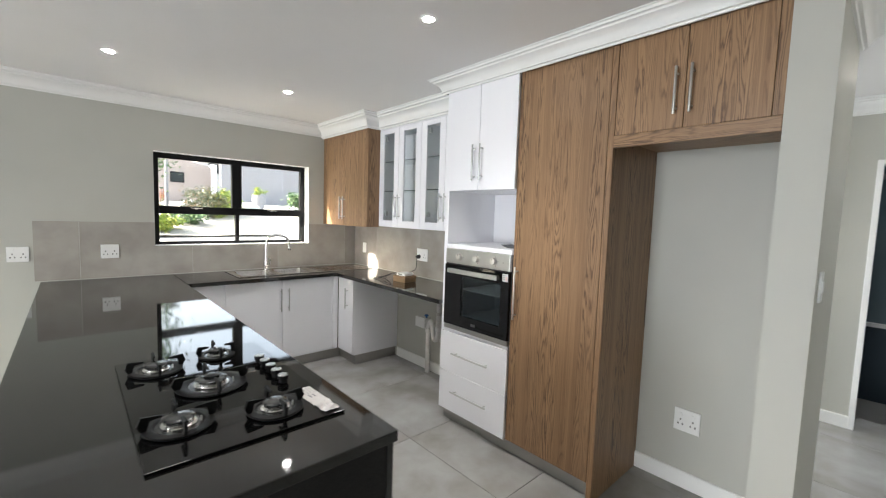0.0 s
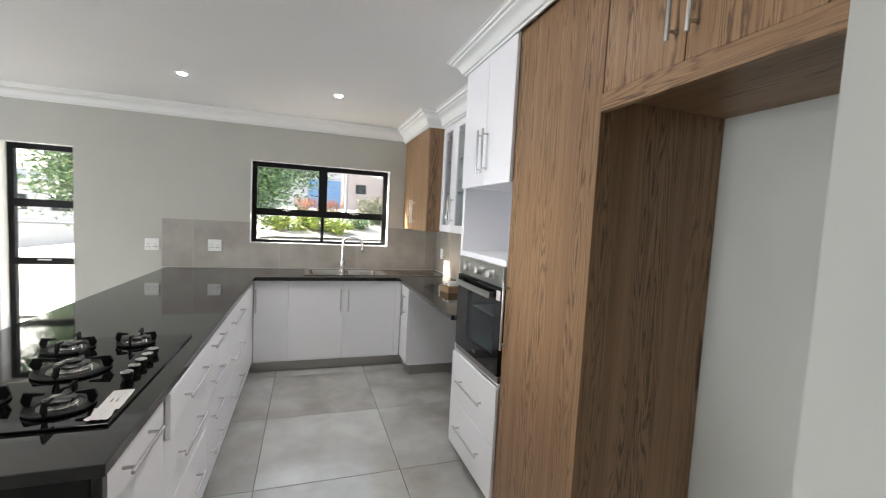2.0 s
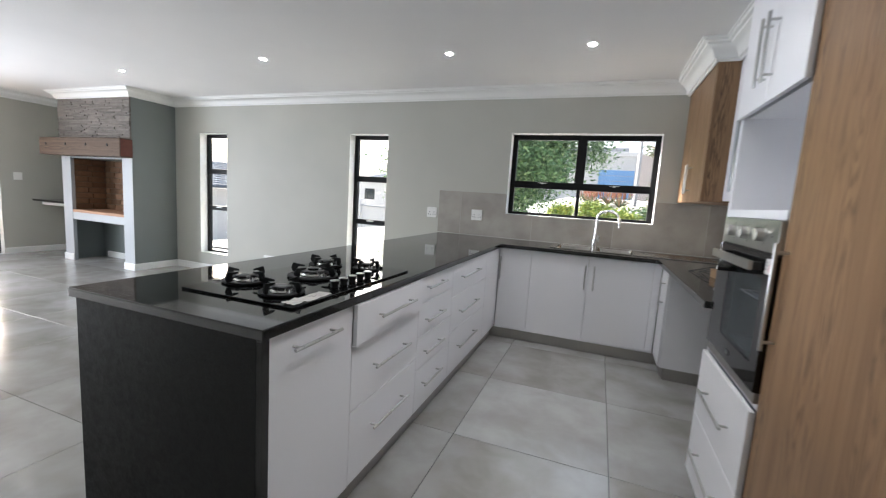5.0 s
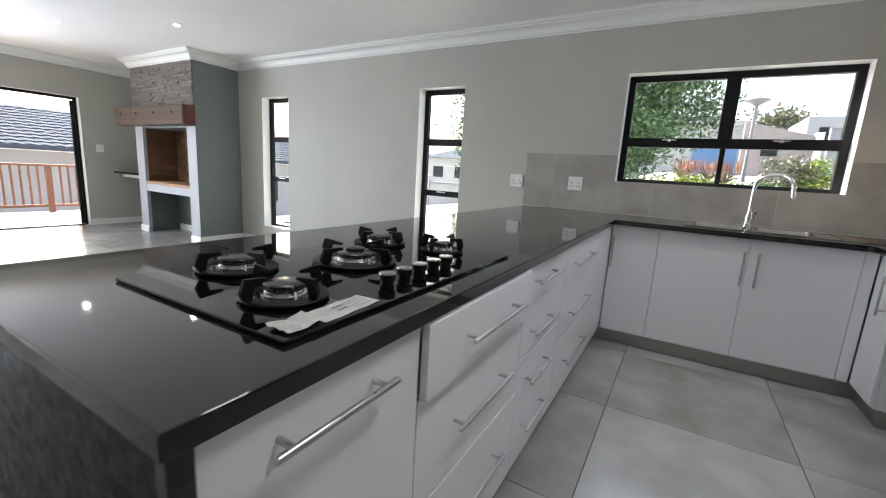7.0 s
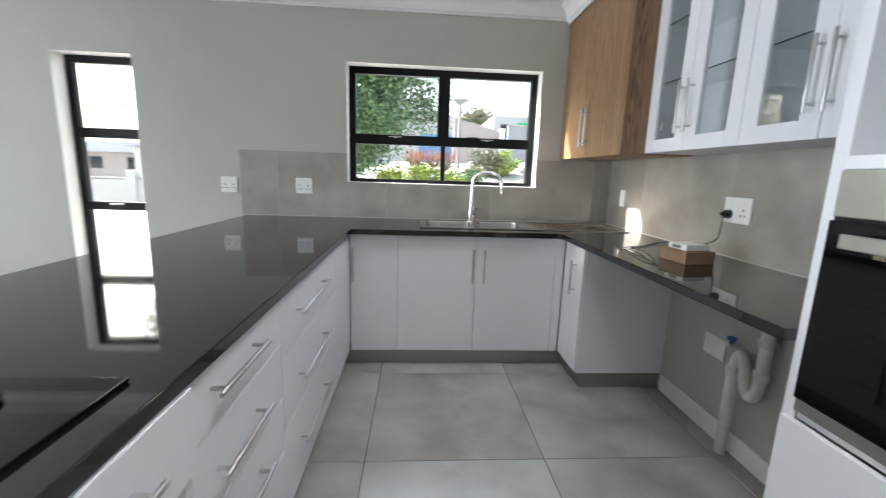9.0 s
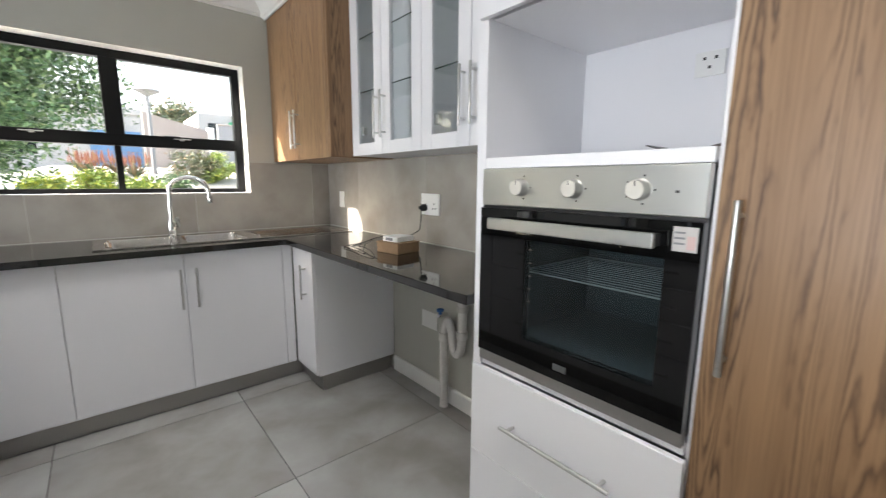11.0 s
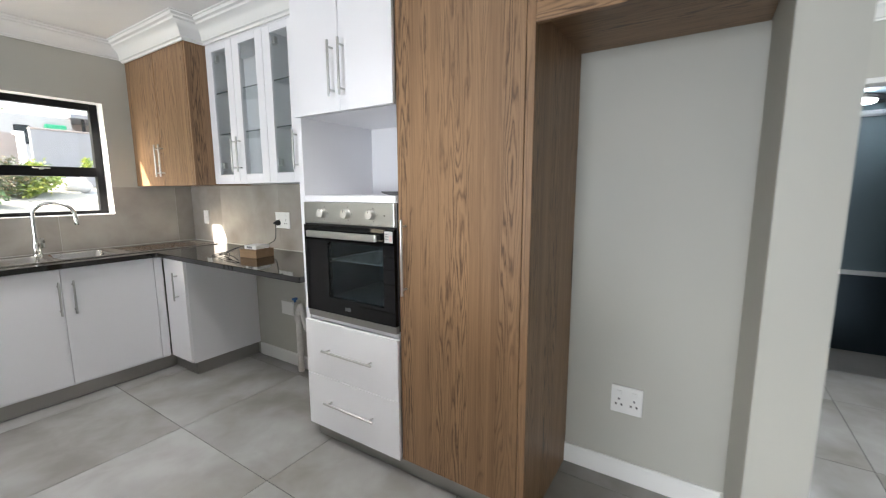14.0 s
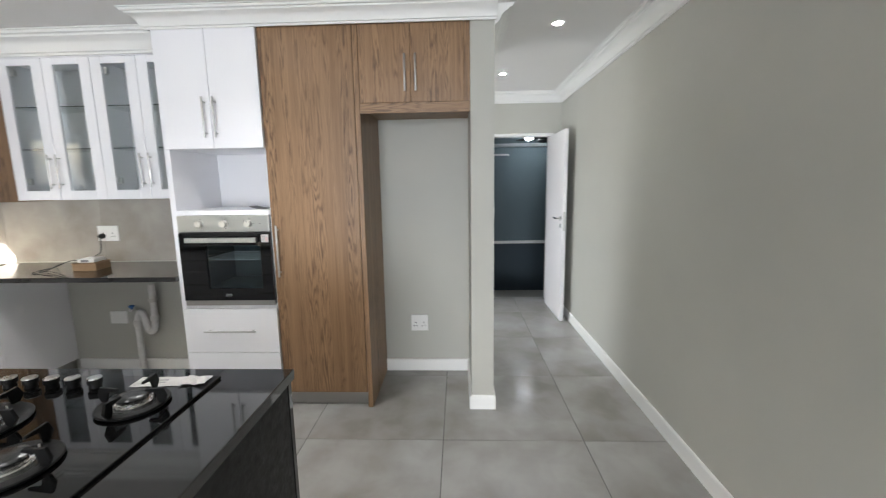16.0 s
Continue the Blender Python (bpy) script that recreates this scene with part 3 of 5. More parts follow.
def downlight(x, y):
    o = thing("downlight", (x, y, CEIL), "small round recessed downlight, switched on", "downlight", "ceiling downlights")
    bm = bmesh.new()
    lathe(bm, (x, y, CEIL + 0.002), (0, 0, -1), [(0, 0.043), (0.006, 0.043), (0.008, 0.038), (0.006, 0.029)], 24)
    part("bezel", bm, M_WHITE, o, "", True)
    bm = bmesh.new()
    lathe(bm, (x, y, CEIL - 0.004), (0, 0, -1), [(0, 0.027), (0.003, 0.025), (0.0045, 0.016)], 20)
    part("lamp", bm, M_LAMP, o, "glowing warm lamp")


for x, y in ((1.43, 3.41), (0.295, 3.41), (-1.53, 3.22), (-3.63, 3.25), (-4.9, 2.68), (1.43, 1.62), (0.295, 1.62), (-1.53, 1.55), (2.47, -0.28), (3.67, -0.05)):
    downlight(x, y)
for x, y, watts in ((2.47, -0.28, 5), (3.67, -0.05, 10), (1.43, 3.41, 17), (1.43, 1.62, 26), (0.295, 3.41, 8), (0.295, 1.62, 8)):
    s = bpy.data.lights.new("downlight_beam", "SPOT")
    s.energy, s.spot_size, s.spot_blend, s.shadow_soft_size, s.color = watts, radians(122), 1.0, 0.3, (1, 0.97, 0.92)
    new("downlight_beam", s).matrix_world = look((x, y, CEIL - 0.02), (x, y, 0))

# ---- braai fireplace in the living room ----
b = thing("braai_fireplace", ((CH_X0 + CH_X1) / 2, CH_Y, 0), "built-in braai fireplace, dark painted sides, stone-clad hood", "fireplace")
L = 0.215
part("side_wall", bx(CH_X1 - 0.10, CH_X1, CH_Y + 0.004, YN, 0, CEIL - 0.01, 0), M_DARKWALL, b, "dark teal-grey painted side")
part("side_wall", bx(CH_X0, CH_X0 + 0.10, CH_Y + 0.004, YN, 0, CEIL - 0.01, 0), M_DARKWALL, b, "dark teal-grey painted side")
part("leg", bx(CH_X1 - L, CH_X1 - 0.001, CH_Y, CH_Y + 0.05, 0, 1.58, 0.004), M_GREYPLASTER, b)
part("leg", bx(CH_X0 + 0.001, CH_X0 + L, CH_Y, CH_Y + 0.05, 0, 1.58, 0.004), M_GREYPLASTER, b)
part("hearth_slab", bx(CH_X0 + L, CH_X1 - L, CH_Y + 0.004, 4.36, 0.635, 0.745, 0.004), M_GREYPLASTER, b)
part("hearth_tiles", bx(CH_X0 + L, CH_X1 - L, CH_Y + 0.004, 4.36, 0.745, 0.785, 0.004), M_HEARTH, b, "terracotta hearth tiles")
part("hood", bx(CH_X0 + 0.1, CH_X1 - 0.1, CH_Y + 0.01, 4.3, 1.56, CEIL - 0.01, 0), M_DARKWALL, b)
part("back_panel", bx(CH_X0 + 0.1, CH_X1 - 0.1, 4.36, 4.48, 0.785, 1.56, 0), M_MORTAR, b, "brown mortar back")
part("lower_back", bx(CH_X0 + 0.1, CH_X1 - 0.1, 4.355, 4.47, 0.0, 0.635, 0), M_DARKWALL, b)
for s, x in ((1, CH_X0 + 0.1), (-1, CH_X1 - 0.1)):
    part("inner_side", bx(x, x + s * 0.10, CH_Y + 0.05, 4.36, 0.785, 1.56, 0), M_MORTAR, b)
part("mantel_beam", bx(CH_X0 - 0.20, CH_X1 + 0.03, CH_Y - 0.17, CH_Y - 0.001, 1.585, 1.835, 0.012, 2), M_BEAM, b, "weathered old sleeper mantel beam")
part("beam_end", bx(CH_X1 + 0.03, CH_X1 + 0.036, CH_Y - 0.16, CH_Y - 0.012, 1.597, 1.823, 0.002), M_RED, b, "reddish end grain")
for k in range(4):
    x = CH_X0 - 0.02 + k * 0.47
    bm = bmesh.new()
    lathe(bm, (x, CH_Y - 0.169, 1.74), (0, -1, 0), [(0, 0.018), (0.006, 0.018), (0.008, 0.012)], 8)
    part("bolt", bm, M_IRON, b)
# stone cladding: rows of thin ledge stones
rnd = random.Random(4)
z = 1.838
while z < 2.395:
    h = rnd.uniform(0.017, 0.030)
    x = CH_X0
    while x < CH_X1 - 0.004:
        w = min(rnd.uniform(0.12, 0.36), CH_X1 - 0.002 - x)
        if CH_X1 - x - w < 0.06:
            w = CH_X1 - 0.002 - x
        part("stone", bx(x + 0.001, x + w - 0.001, CH_Y - rnd.uniform(0.010, 0.026), CH_Y + 0.009, z + 0.0005, min(z + h, 2.42) - 0.0005, 0.003), M_STONE, b)
        x += w
    z += h
# brick lining
row = 0
z = 0.79


def brick_at(x0, x1, y0, y1, z0, z1):
    part("brick", bx(x0, x1, y0, y1, z0, z1, 0.004), M_BRICK, b)


while z < 1.55:
    x = CH_X0 + 0.2 - (0.115 if row % 2 else 0)
    while x < CH_X1 - 0.2:
        a, c = max(x, CH_X0 + 0.2), min(x + 0.222, CH_X1 - 0.2)
        if c - a > 0.03:
            brick_at(a, c, 4.34, 4.362, z, min(z + 0.073, 1.555))
        x += 0.234
    for s, xs in ((1, CH_X0 + 0.2), (-1, CH_X1 - 0.2)):
        y = CH_Y + 0.052 - (0.06 if row % 2 else 0)
        while y < 4.33:
            a, c = max(y, CH_Y + 0.052), min(y + 0.222, 4.338)
            if c - a > 0.03:
                brick_at(min(xs - s * 0.004, xs + s * 0.014), max(xs - s * 0.004, xs + s * 0.014), a, c, z, min(z + 0.073, 1.555))
            y += 0.234
    z += 0.085
    row += 1

# corner counter beside the braai
c = thing("corner_counter", (XW, 4.2, 0.84), "dark stone corner shelf on a white bracket beside the braai", "shelf")
part("top", bx(XW + 0.002, CH_X0 - 0.003, 3.91, YN - 0.002, 0.845, 0.875, 0.003), M_GRAN, c)
part("bracket", bx(XW + 0.10, CH_X0 - 0.003, 3.99, YN - 0.002, 0.79, 0.844, 0.003), M_WHITE, c, "white bracket")

# ---- kitchen ----


def bar_handle(parent, p0, p1, out):
    """A steel bar on two posts; p0 and p1 are the bar's ends on the face, out is the way off it."""
    p0, p1, out = Vector(p0), Vector(p1), Vector(out)
    d = (p1 - p0).normalized()
    hn = part("handle", rod(p0 + out * 0.033, p1 + out * 0.033, 0.0062, 10), M_STEEL, parent, "brushed steel bar handle", True)
    for q in (p0 + d * 0.028, p1 - d * 0.028):
        part("post", rod(q, q + out * 0.028, 0.005, 8), M_STEEL, hn, "", True)
    return hn


FX, G = 0.758, 0.0015                                       # face of the island fronts; half a gap between fronts


def front(parent, name, box6, mat=None):
    return part(name, bx(*box6, 0.0015), mat or M_CAB, parent)


# island: four units, a granite end slab, the worktop over all
def unit(name, loc, label):
    return thing(name, loc, label, "cabinet", "kitchen base units")


u = unit("base_cabinet", (0.4, 1.14, 0), "white base cabinet with one door at the island's end")
part("carcass", bx(0.10, FX - 0.019, 0.945, 1.378, 0.10, 0.884, 0), M_CABIN, u)
dd = front(u, "door", (FX - 0.018, FX, 0.943, 1.380 - G, 0.112, 0.884))
bar_handle(dd, (FX, 1.02, 0.825), (FX, 1.265, 0.825), (1, 0, 0))


def drawers(label, y0, y1, splits, hy, hz, proud=()):
    u = unit("drawer_cabinet", (0.4, (y0 + y1) / 2, 0), label)
    part("carcass", bx(0.10, FX - 0.019, y0 + 0.001, y1 - 0.001, 0.10, 0.884, 0), M_CABIN, u)
    for i, (z1, z0) in enumerate(zip(splits, splits[1:])):
        o = 0.02 if i in proud else 0.0
        dr = front(u, "drawer_front", (FX - 0.018 + o, FX + o, y0 + G, y1 - G, z0 + G, z1 - G))
        if o:
            part("drawer_box", bx(0.3, FX - 0.019 + o, y0 + 0.03, y1 - 0.03, z0 + 0.03, z1 - 0.03, 0), M_CABIN, u)
        bar_handle(dr, (FX + o, hy[0], hz[i]), (FX + o, hy[1], hz[i]), (1, 0, 0))
    return u


drawers("white cabinet of three wide drawers, top one ajar", 1.380, 2.015, (0.884, 0.715, 0.436, 0.112), (1.525, 1.868), (0.808, 0.580, 0.303), (0,))
drawers("white cabinet of four narrow drawers below the hob", 2.015, 2.545, (0.884, 0.733, 0.547, 0.360, 0.112), (2.085, 2.360), (0.822, 0.635, 0.450, 0.260))
drawers("white cabinet of three deep drawers in the island", 2.545, 3.40, (0.884, 0.665, 0.420, 0.112), (2.69, 3.13), (0.785, 0.54, 0.285))
u = unit("corner_cabinet", (0.4, 3.9, 0), "white blind corner cabinet with a plain filler panel")
part("carcass", bx(0.10, FX - 0.019, 3.401, YN - 0.002, 0.10, 0.884, 0), M_CABIN, u)
front(u, "filler_panel", (FX - 0.018, FX, 3.40 + G, 3.862, 0.112, 0.884))

e = thing("island_end_panel", (0.35, 0.93, 0), "leathered dark granite end slab of the island", "end panel")
part("slab", bx(-0.085, 0.742, 0.915, 0.942, 0.001, 0.886, 0.002), M_LEATH, e)
part("edge_strip", bx(0.743, 0.766, 0.913, 0.942, 0.001, 0.886, 0.002), M_GRAN, e, "polished granite edge")
e = thing("island_back_panel", (0.05, 2.7, 0), "grey-green painted back of the island", "end panel")
part("panel", bx(-0.06, 0.098, 0.944, YN - 0.002, 0.001, 0.886, 0.0), M_WALL, e)

# sink run
FY = 3.866
u = unit("sink_cabinet", (1.4, 4.2, 0), "white sink base with three doors and bar handles")
part("carcass", bx(0.76, 2.148, FY + 0.019, YN - 0.002, 0.10, 0.70, 0), M_CABIN, u)
for x0, x1, hx in ((0.762, 1.063, 0.782), (1.063, 1.566, 1.545), (1.566, 2.088, 1.618)):
    dd = front(u, "door", (x0 + G, x1 - G, FY, FY + 0.018, 0.112, 0.884))
    bar_handle(dd, (hx, FY, 0.585), (hx, FY, 0.805), (0, -1, 0))
front(u, "filler_panel", (2.088 + G, 2.146, FY, FY + 0.018, 0.112, 0.884))
# short return unit by the dishwasher space
RX = 2.152
u = unit("base_cabinet", (2.45, 3.72, 0), "narrow white base cabinet with one door and a side panel")
part("carcass", bx(RX + 0.019, XE - 0.002, 3.584, 3.862, 0.10, 0.884, 0), M_CABIN, u)
dd = front(u, "door", (RX, RX + 0.018, 3.566 + G, 3.862, 0.112, 0.884))
bar_handle(dd, (RX, 3.665, 0.575), (RX, 3.665, 0.785), (-1, 0, 0))
part("side_panel", bx(RX + 0.019, XE - 0.002, 3.566, 3.583, 0.10, 0.884, 0.001), M_CAB, u, "plain white side panel")

# plinths
p = thing("plinth", (1.4, 3.9, 0), "brushed aluminium plinth under the base cabinets", "plinth")
part("strip", bx(0.70, 2.21, FY + 0.045, FY + 0.058, 0.001, 0.099, 0.001), M_PLINTH, p)
part("strip", bx(0.70, 0.712, 0.945, FY + 0.044, 0.001, 0.099, 0.001), M_PLINTH, p)
part("strip", bx(2.198, 2.21, 3.592, FY + 0.044, 0.001, 0.099, 0.001), M_PLINTH, p)
part("strip", bx(2.198, XE - 0.016, 3.580, 3.591, 0.001, 0.099, 0.001), M_PLINTH, p)
p = thing("plinth", (2.2, 1.6, 0), "brushed aluminium plinth under the tall cabinets", "plinth")
part("strip", bx(2.19, 2.202, 1.006, 2.225, 0.001, 0.104, 0.001), M_PLINTH, p)
part("strip", bx(2.203, XE - 0.016, 2.213, 2.225, 0.001, 0.104, 0.001), M_PLINTH, p)

# worktop: one U of granite with a cut-out for the sink
TOP, UND = 0.920, 0.887
SX0, SX1, SY0, SY1 = 1.20, 2.62, 3.955, 4.42
w = thing("worktop", (0.4, 4.2, UND), "polished black granite worktop, U-shaped, with a square edge", "worktop")
part("island_top", bx(-0.11, 0.775, 0.905, 4.498, UND, TOP, 0.003, 2), M_GRAN, w)
bm = bmesh.new()
box(bm, 0.775, XE - 0.001, 3.835, SY0 + 0.012, UND, TOP, 0.0)
box(bm, 0.775, XE - 0.001, SY1 - 0.012, 4.498, UND, TOP, 0.0)
box(bm, 0.775, SX0 + 0.012, SY0 + 0.012, SY1 - 0.012, UND, TOP, 0.0)
box(bm, 1.98, XE - 0.001, SY0 + 0.012, SY1 - 0.012, UND, TOP, 0.0)
part("sink_top", bm, M_GRAN, w)
part("side_top", bx(2.105, XE - 0.001, 2.223, 3.835, UND, TOP, 0.003, 2), M_GRAN, w)
# rounded inner corners
for cx, cy, sx, sy in ((0.775, 3.835, 1, -1), (2.105, 3.835, -1, -1)):
    bm = bmesh.new()
    r = 0.03
    arc = [(cx + sx * r - sx * r * math.cos(a), cy + sy * r - sy * r * math.sin(a)) for a in (math.pi / 2 * i / 6 for i in range(7))]
    lo = [bm.verts.new((x, y, UND)) for x, y in [(cx, cy)] + arc]
    hi = [bm.verts.new((x, y, TOP)) for x, y in [(cx, cy)] + arc]
    bm.faces.new(lo)
    bm.faces.new(hi[::-1])
    for i in range(len(lo)):
        j = (i + 1) % len(lo)
        bm.faces.new((lo[i], lo[j], hi[j], hi[i]))
    part("fillet", bm, M_GRAN, w)


# sink with two bowls and a ribbed drainer
def rounded_rect(x0, x1, y0, y1, r, n=5):
    out = []
    for cx, cy, a0 in ((x1 - r, y1 - r, 0), (x0 + r, y1 - r, 90), (x0 + r, y0 + r, 180), (x1 - r, y0 + r, 270)):
        out += [(cx + r * math.cos(radians(a0 + 90 * i / n)), cy + r * math.sin(radians(a0 + 90 * i / n))) for i in range(n + 1)]
    return out


s = thing("sink", (1.8, 4.2, TOP), "stainless steel inset sink, two bowls and a drainer under film", "sink")
Z = TOP + 0.006
bowls = ((1.25, 1.575), (1.615, 1.94))
bm = bmesh.new()
ys, xs = [SY0, SY0 + 0.04, SY1 - 0.075, SY1], sorted({SX0, SX1, 1.99, *[c for b2 in bowls for c in b2]})
for i in range(len(xs) - 1):
    for j in range(3):
        if j == 1 and any(b2[0] <= xs[i] < b2[1] for b2 in bowls) or (j == 1 and xs[i] >= 1.99):
            continue
        box(bm, xs[i], xs[i + 1], ys[j], ys[j + 1], TOP + 0.001, Z, 0)
bmesh.ops.remove_doubles(bm, verts=bm.verts, dist=0.0001)
part("rim", bm, M_SINK, s)
for x0, x1 in bowls:
    bm = bmesh.new()
    levels = [(0.0, 0.0, 0.03), (0.004, -0.012, 0.04), (0.018, -0.13, 0.05), (0.05, -0.15, 0.05)]
    rings = [[bm.verts.new((x, y, Z + dz)) for x, y in rounded_rect(x0 + a, x1 - a, ys[1] + a, ys[2] - a, r)] for a, dz, r in levels]
    for a, b2 in zip(rings, rings[1:]):
        for i in range(len(a)):
            bm.faces.new((a[i], a[(i + 1) % len(a)], b2[(i + 1) % len(a)], b2[i]))
    bm.faces.new(rings[-1])
    part("bowl", bm, M_SINK, s, "", True)
    bm = bmesh.new()
    lathe(bm, ((x0 + x1) / 2, (ys[1] + ys[2]) / 2, Z - 0.149), (0, 0, 1), [(0, 0.04), (0.003, 0.04), (0.004, 0.03)], 16)
    part("drain", bm, M_CHROME, s, "", True)
bm = bmesh.new()
box(bm, 1.99, SX1, ys[1], ys[2], TOP + 0.0005, Z - 0.003, 0)
part("drainer", bm, M_SINK, s)
for i in range(9):
    y = ys[1] + 0.03 + i * 0.035
    part("rib", bx(2.03, SX1 - 0.03, y, y + 0.014, Z - 0.003, Z + 0.001, 0.0015), M_SINK, s)

t = thing("mixer_tap", (1.59, 4.385, Z), "chrome gooseneck kitchen mixer tap", "tap")
bm = bmesh.new()
lathe(bm, (1.59, 4.385, Z), (0, 0, 1), [(0, 0.027), (0.008, 0.027), (0.011, 0.022), (0.045, 0.022), (0.048, 0.025), (0.082, 0.025), (0.085, 0.0165), (0.11, 0.0155)], 24)
part("body", bm, M_CHROME, t, "", True)
arc = [(1.59, 4.385, Z + 0.1), (1.59, 4.385, Z + 0.22), (1.592, 4.384, Z + 0.28)]
arc += [(1.59 + 0.10 * (1 - math.cos(a)), 4.385 - 0.05 * (1 - math.cos(a)), Z + 0.28 + 0.085 * math.sin(a)) for a in (math.pi * i / 8 for i in range(1, 9))]
arc += [(1.793, 4.284, Z + 0.245)]
part("spout", tube(smooth_path(arc, 3), 0.0128, 14), M_CHROME, t, "", True)
part("nozzle", rod((1.793, 4.284, Z + 0.247), (1.796, 4.283, Z + 0.205), 0.0145, 14), M_CHROME, t, "", True)
part("lever", bx(1.608, 1.632, 4.372, 4.396, Z + 0.052, Z + 0.118, 0.004, 2), M_KTOP, t, "upright satin lever block")

# splashback tiles
SPL = 1.402


def splash(boxes):
    bm = bmesh.new()
    for b6 in boxes:
        box(bm, *b6)
    return bm


sp = thing("splashback", (1.2, YN, TOP), "matt taupe porcelain splashback tiles, grouted", "splashback", kind="structure")
y0, y1 = YN - 0.011, YN - 0.001
for bs in ([(-0.142, 0.128, SPL, 0)], [(0.131, 0.645, SPL, 0), (0.645, 0.938, 1.188, 0)], [(0.941, 1.748, 1.188, 0)],
           [(1.751, 2.10, 1.188, 0), (2.10, 2.558, SPL, 0)], [(2.561, XE - 0.012, SPL, 0)]):
    part("tile", splash([(a, c, y0, y1, TOP + 0.001, zt) for a, c, zt, _ in bs]), M_SPLASH, sp)
for a, c in ((4.0, YN - 0.012), (3.197, 3.9986), (2.394, 3.1956), (2.224, 2.3926)):
    part("tile", splash([(XE - 0.011, XE - 0.001, a, c, TOP + 0.001, 1.418)]), M_SPLASH, sp)
part("grout", splash([(-0.141, 0.644, YN - 0.0096, YN - 0.0012, TOP + 0.002, SPL - 0.001), (0.644, 2.101, YN - 0.0096, YN - 0.0012, TOP + 0.002, 1.187),
                      (2.101, XE - 0.013, YN - 0.0096, YN - 0.0012, TOP + 0.002, SPL - 0.001), (XE - 0.0096, XE - 0.0012, 2.226, YN - 0.013, TOP + 0.002, 1.417)]), M_GROUTL, sp, "pale grout in the joints")
part("sealant", splash([(-0.14, XE - 0.016, YN - 0.0155, YN - 0.0112, TOP + 0.0003, TOP + 0.005), (XE - 0.0155, XE - 0.0112, 2.226, YN - 0.016, TOP + 0.0003, TOP + 0.005)]), M_GROUTL, sp, "pale bead of sealant")

# ---- tall cabinets ----
TX = 2.14


def vhandle(parent, y, z0, z1, x=TX):
    return bar_handle(parent, (x, y, z0), (x, y, z1), (-1, 0, 0))


t = thing("oven_tower", (2.4, 1.9, 0), "tall white oven housing with open niche, doors and drawers", "cabinet", "tall cabinets")
part("side_panel", bx(TX, XE - 0.002, 2.186, 2.222, 0.105, 2.43, 0.001), M_CAB, t)
part("side_panel", bx(TX + 0.019, XE - 0.002, 1.577, 1.588, 0.105, 2.43, 0.001), M_CAB, t)
part("back_panel", bx(XE - 0.06, XE - 0.04, 1.5885, 2.1855, 0.105, 2.43, 0), M_CABIN, t)
for z0, z1, xf in ((0.105, 0.121, TX + 0.019), (0.700, 0.720, TX + 0.004), (1.315, 1.345, TX), (1.730, 1.748, TX + 0.019), (2.41, 2.43, TX + 0.019)):
    part("shelf", bx(xf, XE - 0.061, 1.5885, 2.1855, z0, z1, 0.001), M_CAB, t)
for y0, y1, hy in ((1.577, 1.888, 1.854), (1.888, 2.208, 1.920)):
    dd = front(t, "door", (TX - 0.019, TX - 0.001, y0 + G, y1 - G, 1.728, 2.432))
    vhandle(dd, hy, 1.79, 2.03, TX - 0.019)
for z0, z1, hz in ((0.402, 0.698, 0.556), (0.108, 0.399, 0.271)):
    dd = front(t, "drawer_front", (TX - 0.019, TX - 0.001, 1.577 + G, 2.208, z0, z1))
    bar_handle(dd, (TX - 0.019, 1.715, hz), (TX - 0.019, 2.057, hz), (-1, 0, 0))
so = thing("wall_socket", (XE - 0.06, 1.78, 1.62), "white double socket at the back of the niche", "socket")
part("plate", bx(XE - 0.068, XE - 0.060, 1.74, 1.82, 1.585, 1.655, 0.003, 2), M_PLASTIC, so)
for y, zz in ((1.765, 1.635), (1.78, 1.61), (1.795, 1.635)):
    part("pin_hole", bx(XE - 0.0688, XE - 0.067, y - 0.004, y + 0.004, zz - 0.004, zz + 0.004, 0), M_DARKPL, so)
so = thing("booklet", (2.31, 1.683, 1.3455), "thin dark curled leaflet lying in the niche", "booklet")
bm = bmesh.new()
rows = []
for i in range(9):
    u = i / 4 - 1
    yy, zz = 1.683 + 0.085 * u, 1.3455 + 0.016 * u * u
    rows.append([bm.verts.new(p) for p in ((2.25, yy, zz), (2.37, yy, zz), (2.37, yy, zz + 0.003), (2.25, yy, zz + 0.003))])
for a, b in zip(rows, rows[1:]):
    for j in range(4):
        bm.faces.new((a[j], a[(j + 1) % 4], b[(j + 1) % 4], b[j]))
bm.faces.new(rows[0][::-1])
bm.faces.new(rows[-1])
bmesh.ops.recalc_face_normals(bm, faces=bm.faces)
part("cover", bm, M_DARKPL, so)

t = thing("pantry_cabinet", (2.4, 1.29, 0), "tall pantry cabinet with one brown oak veneer door", "cabinet", "tall cabinets")
part("carcass", bx(TX + 0.019, XE - 0.002, 1.007, 1.576, 0.105, 2.43, 0), M_WOOD, t)
dd = front(t, "door", (TX, TX + 0.018, 1.008, 1.577 - G, 0.108, 2.432), M_WOOD)
vhandle(dd, 1.536, 0.914, 1.246)
part("side_panel", bx(TX + 0.0122, XE - 0.002, 0.974, 1.005, 0.001, 2.432, 0.0), M_WOOD, t, "dark brown oak side panel")
part("front_edge", bx(TX - 0.002, TX + 0.012, 0.974, 1.0045, 0.001, 2.432, 0.001), M_WOOD, t, "pale oak edge strip")

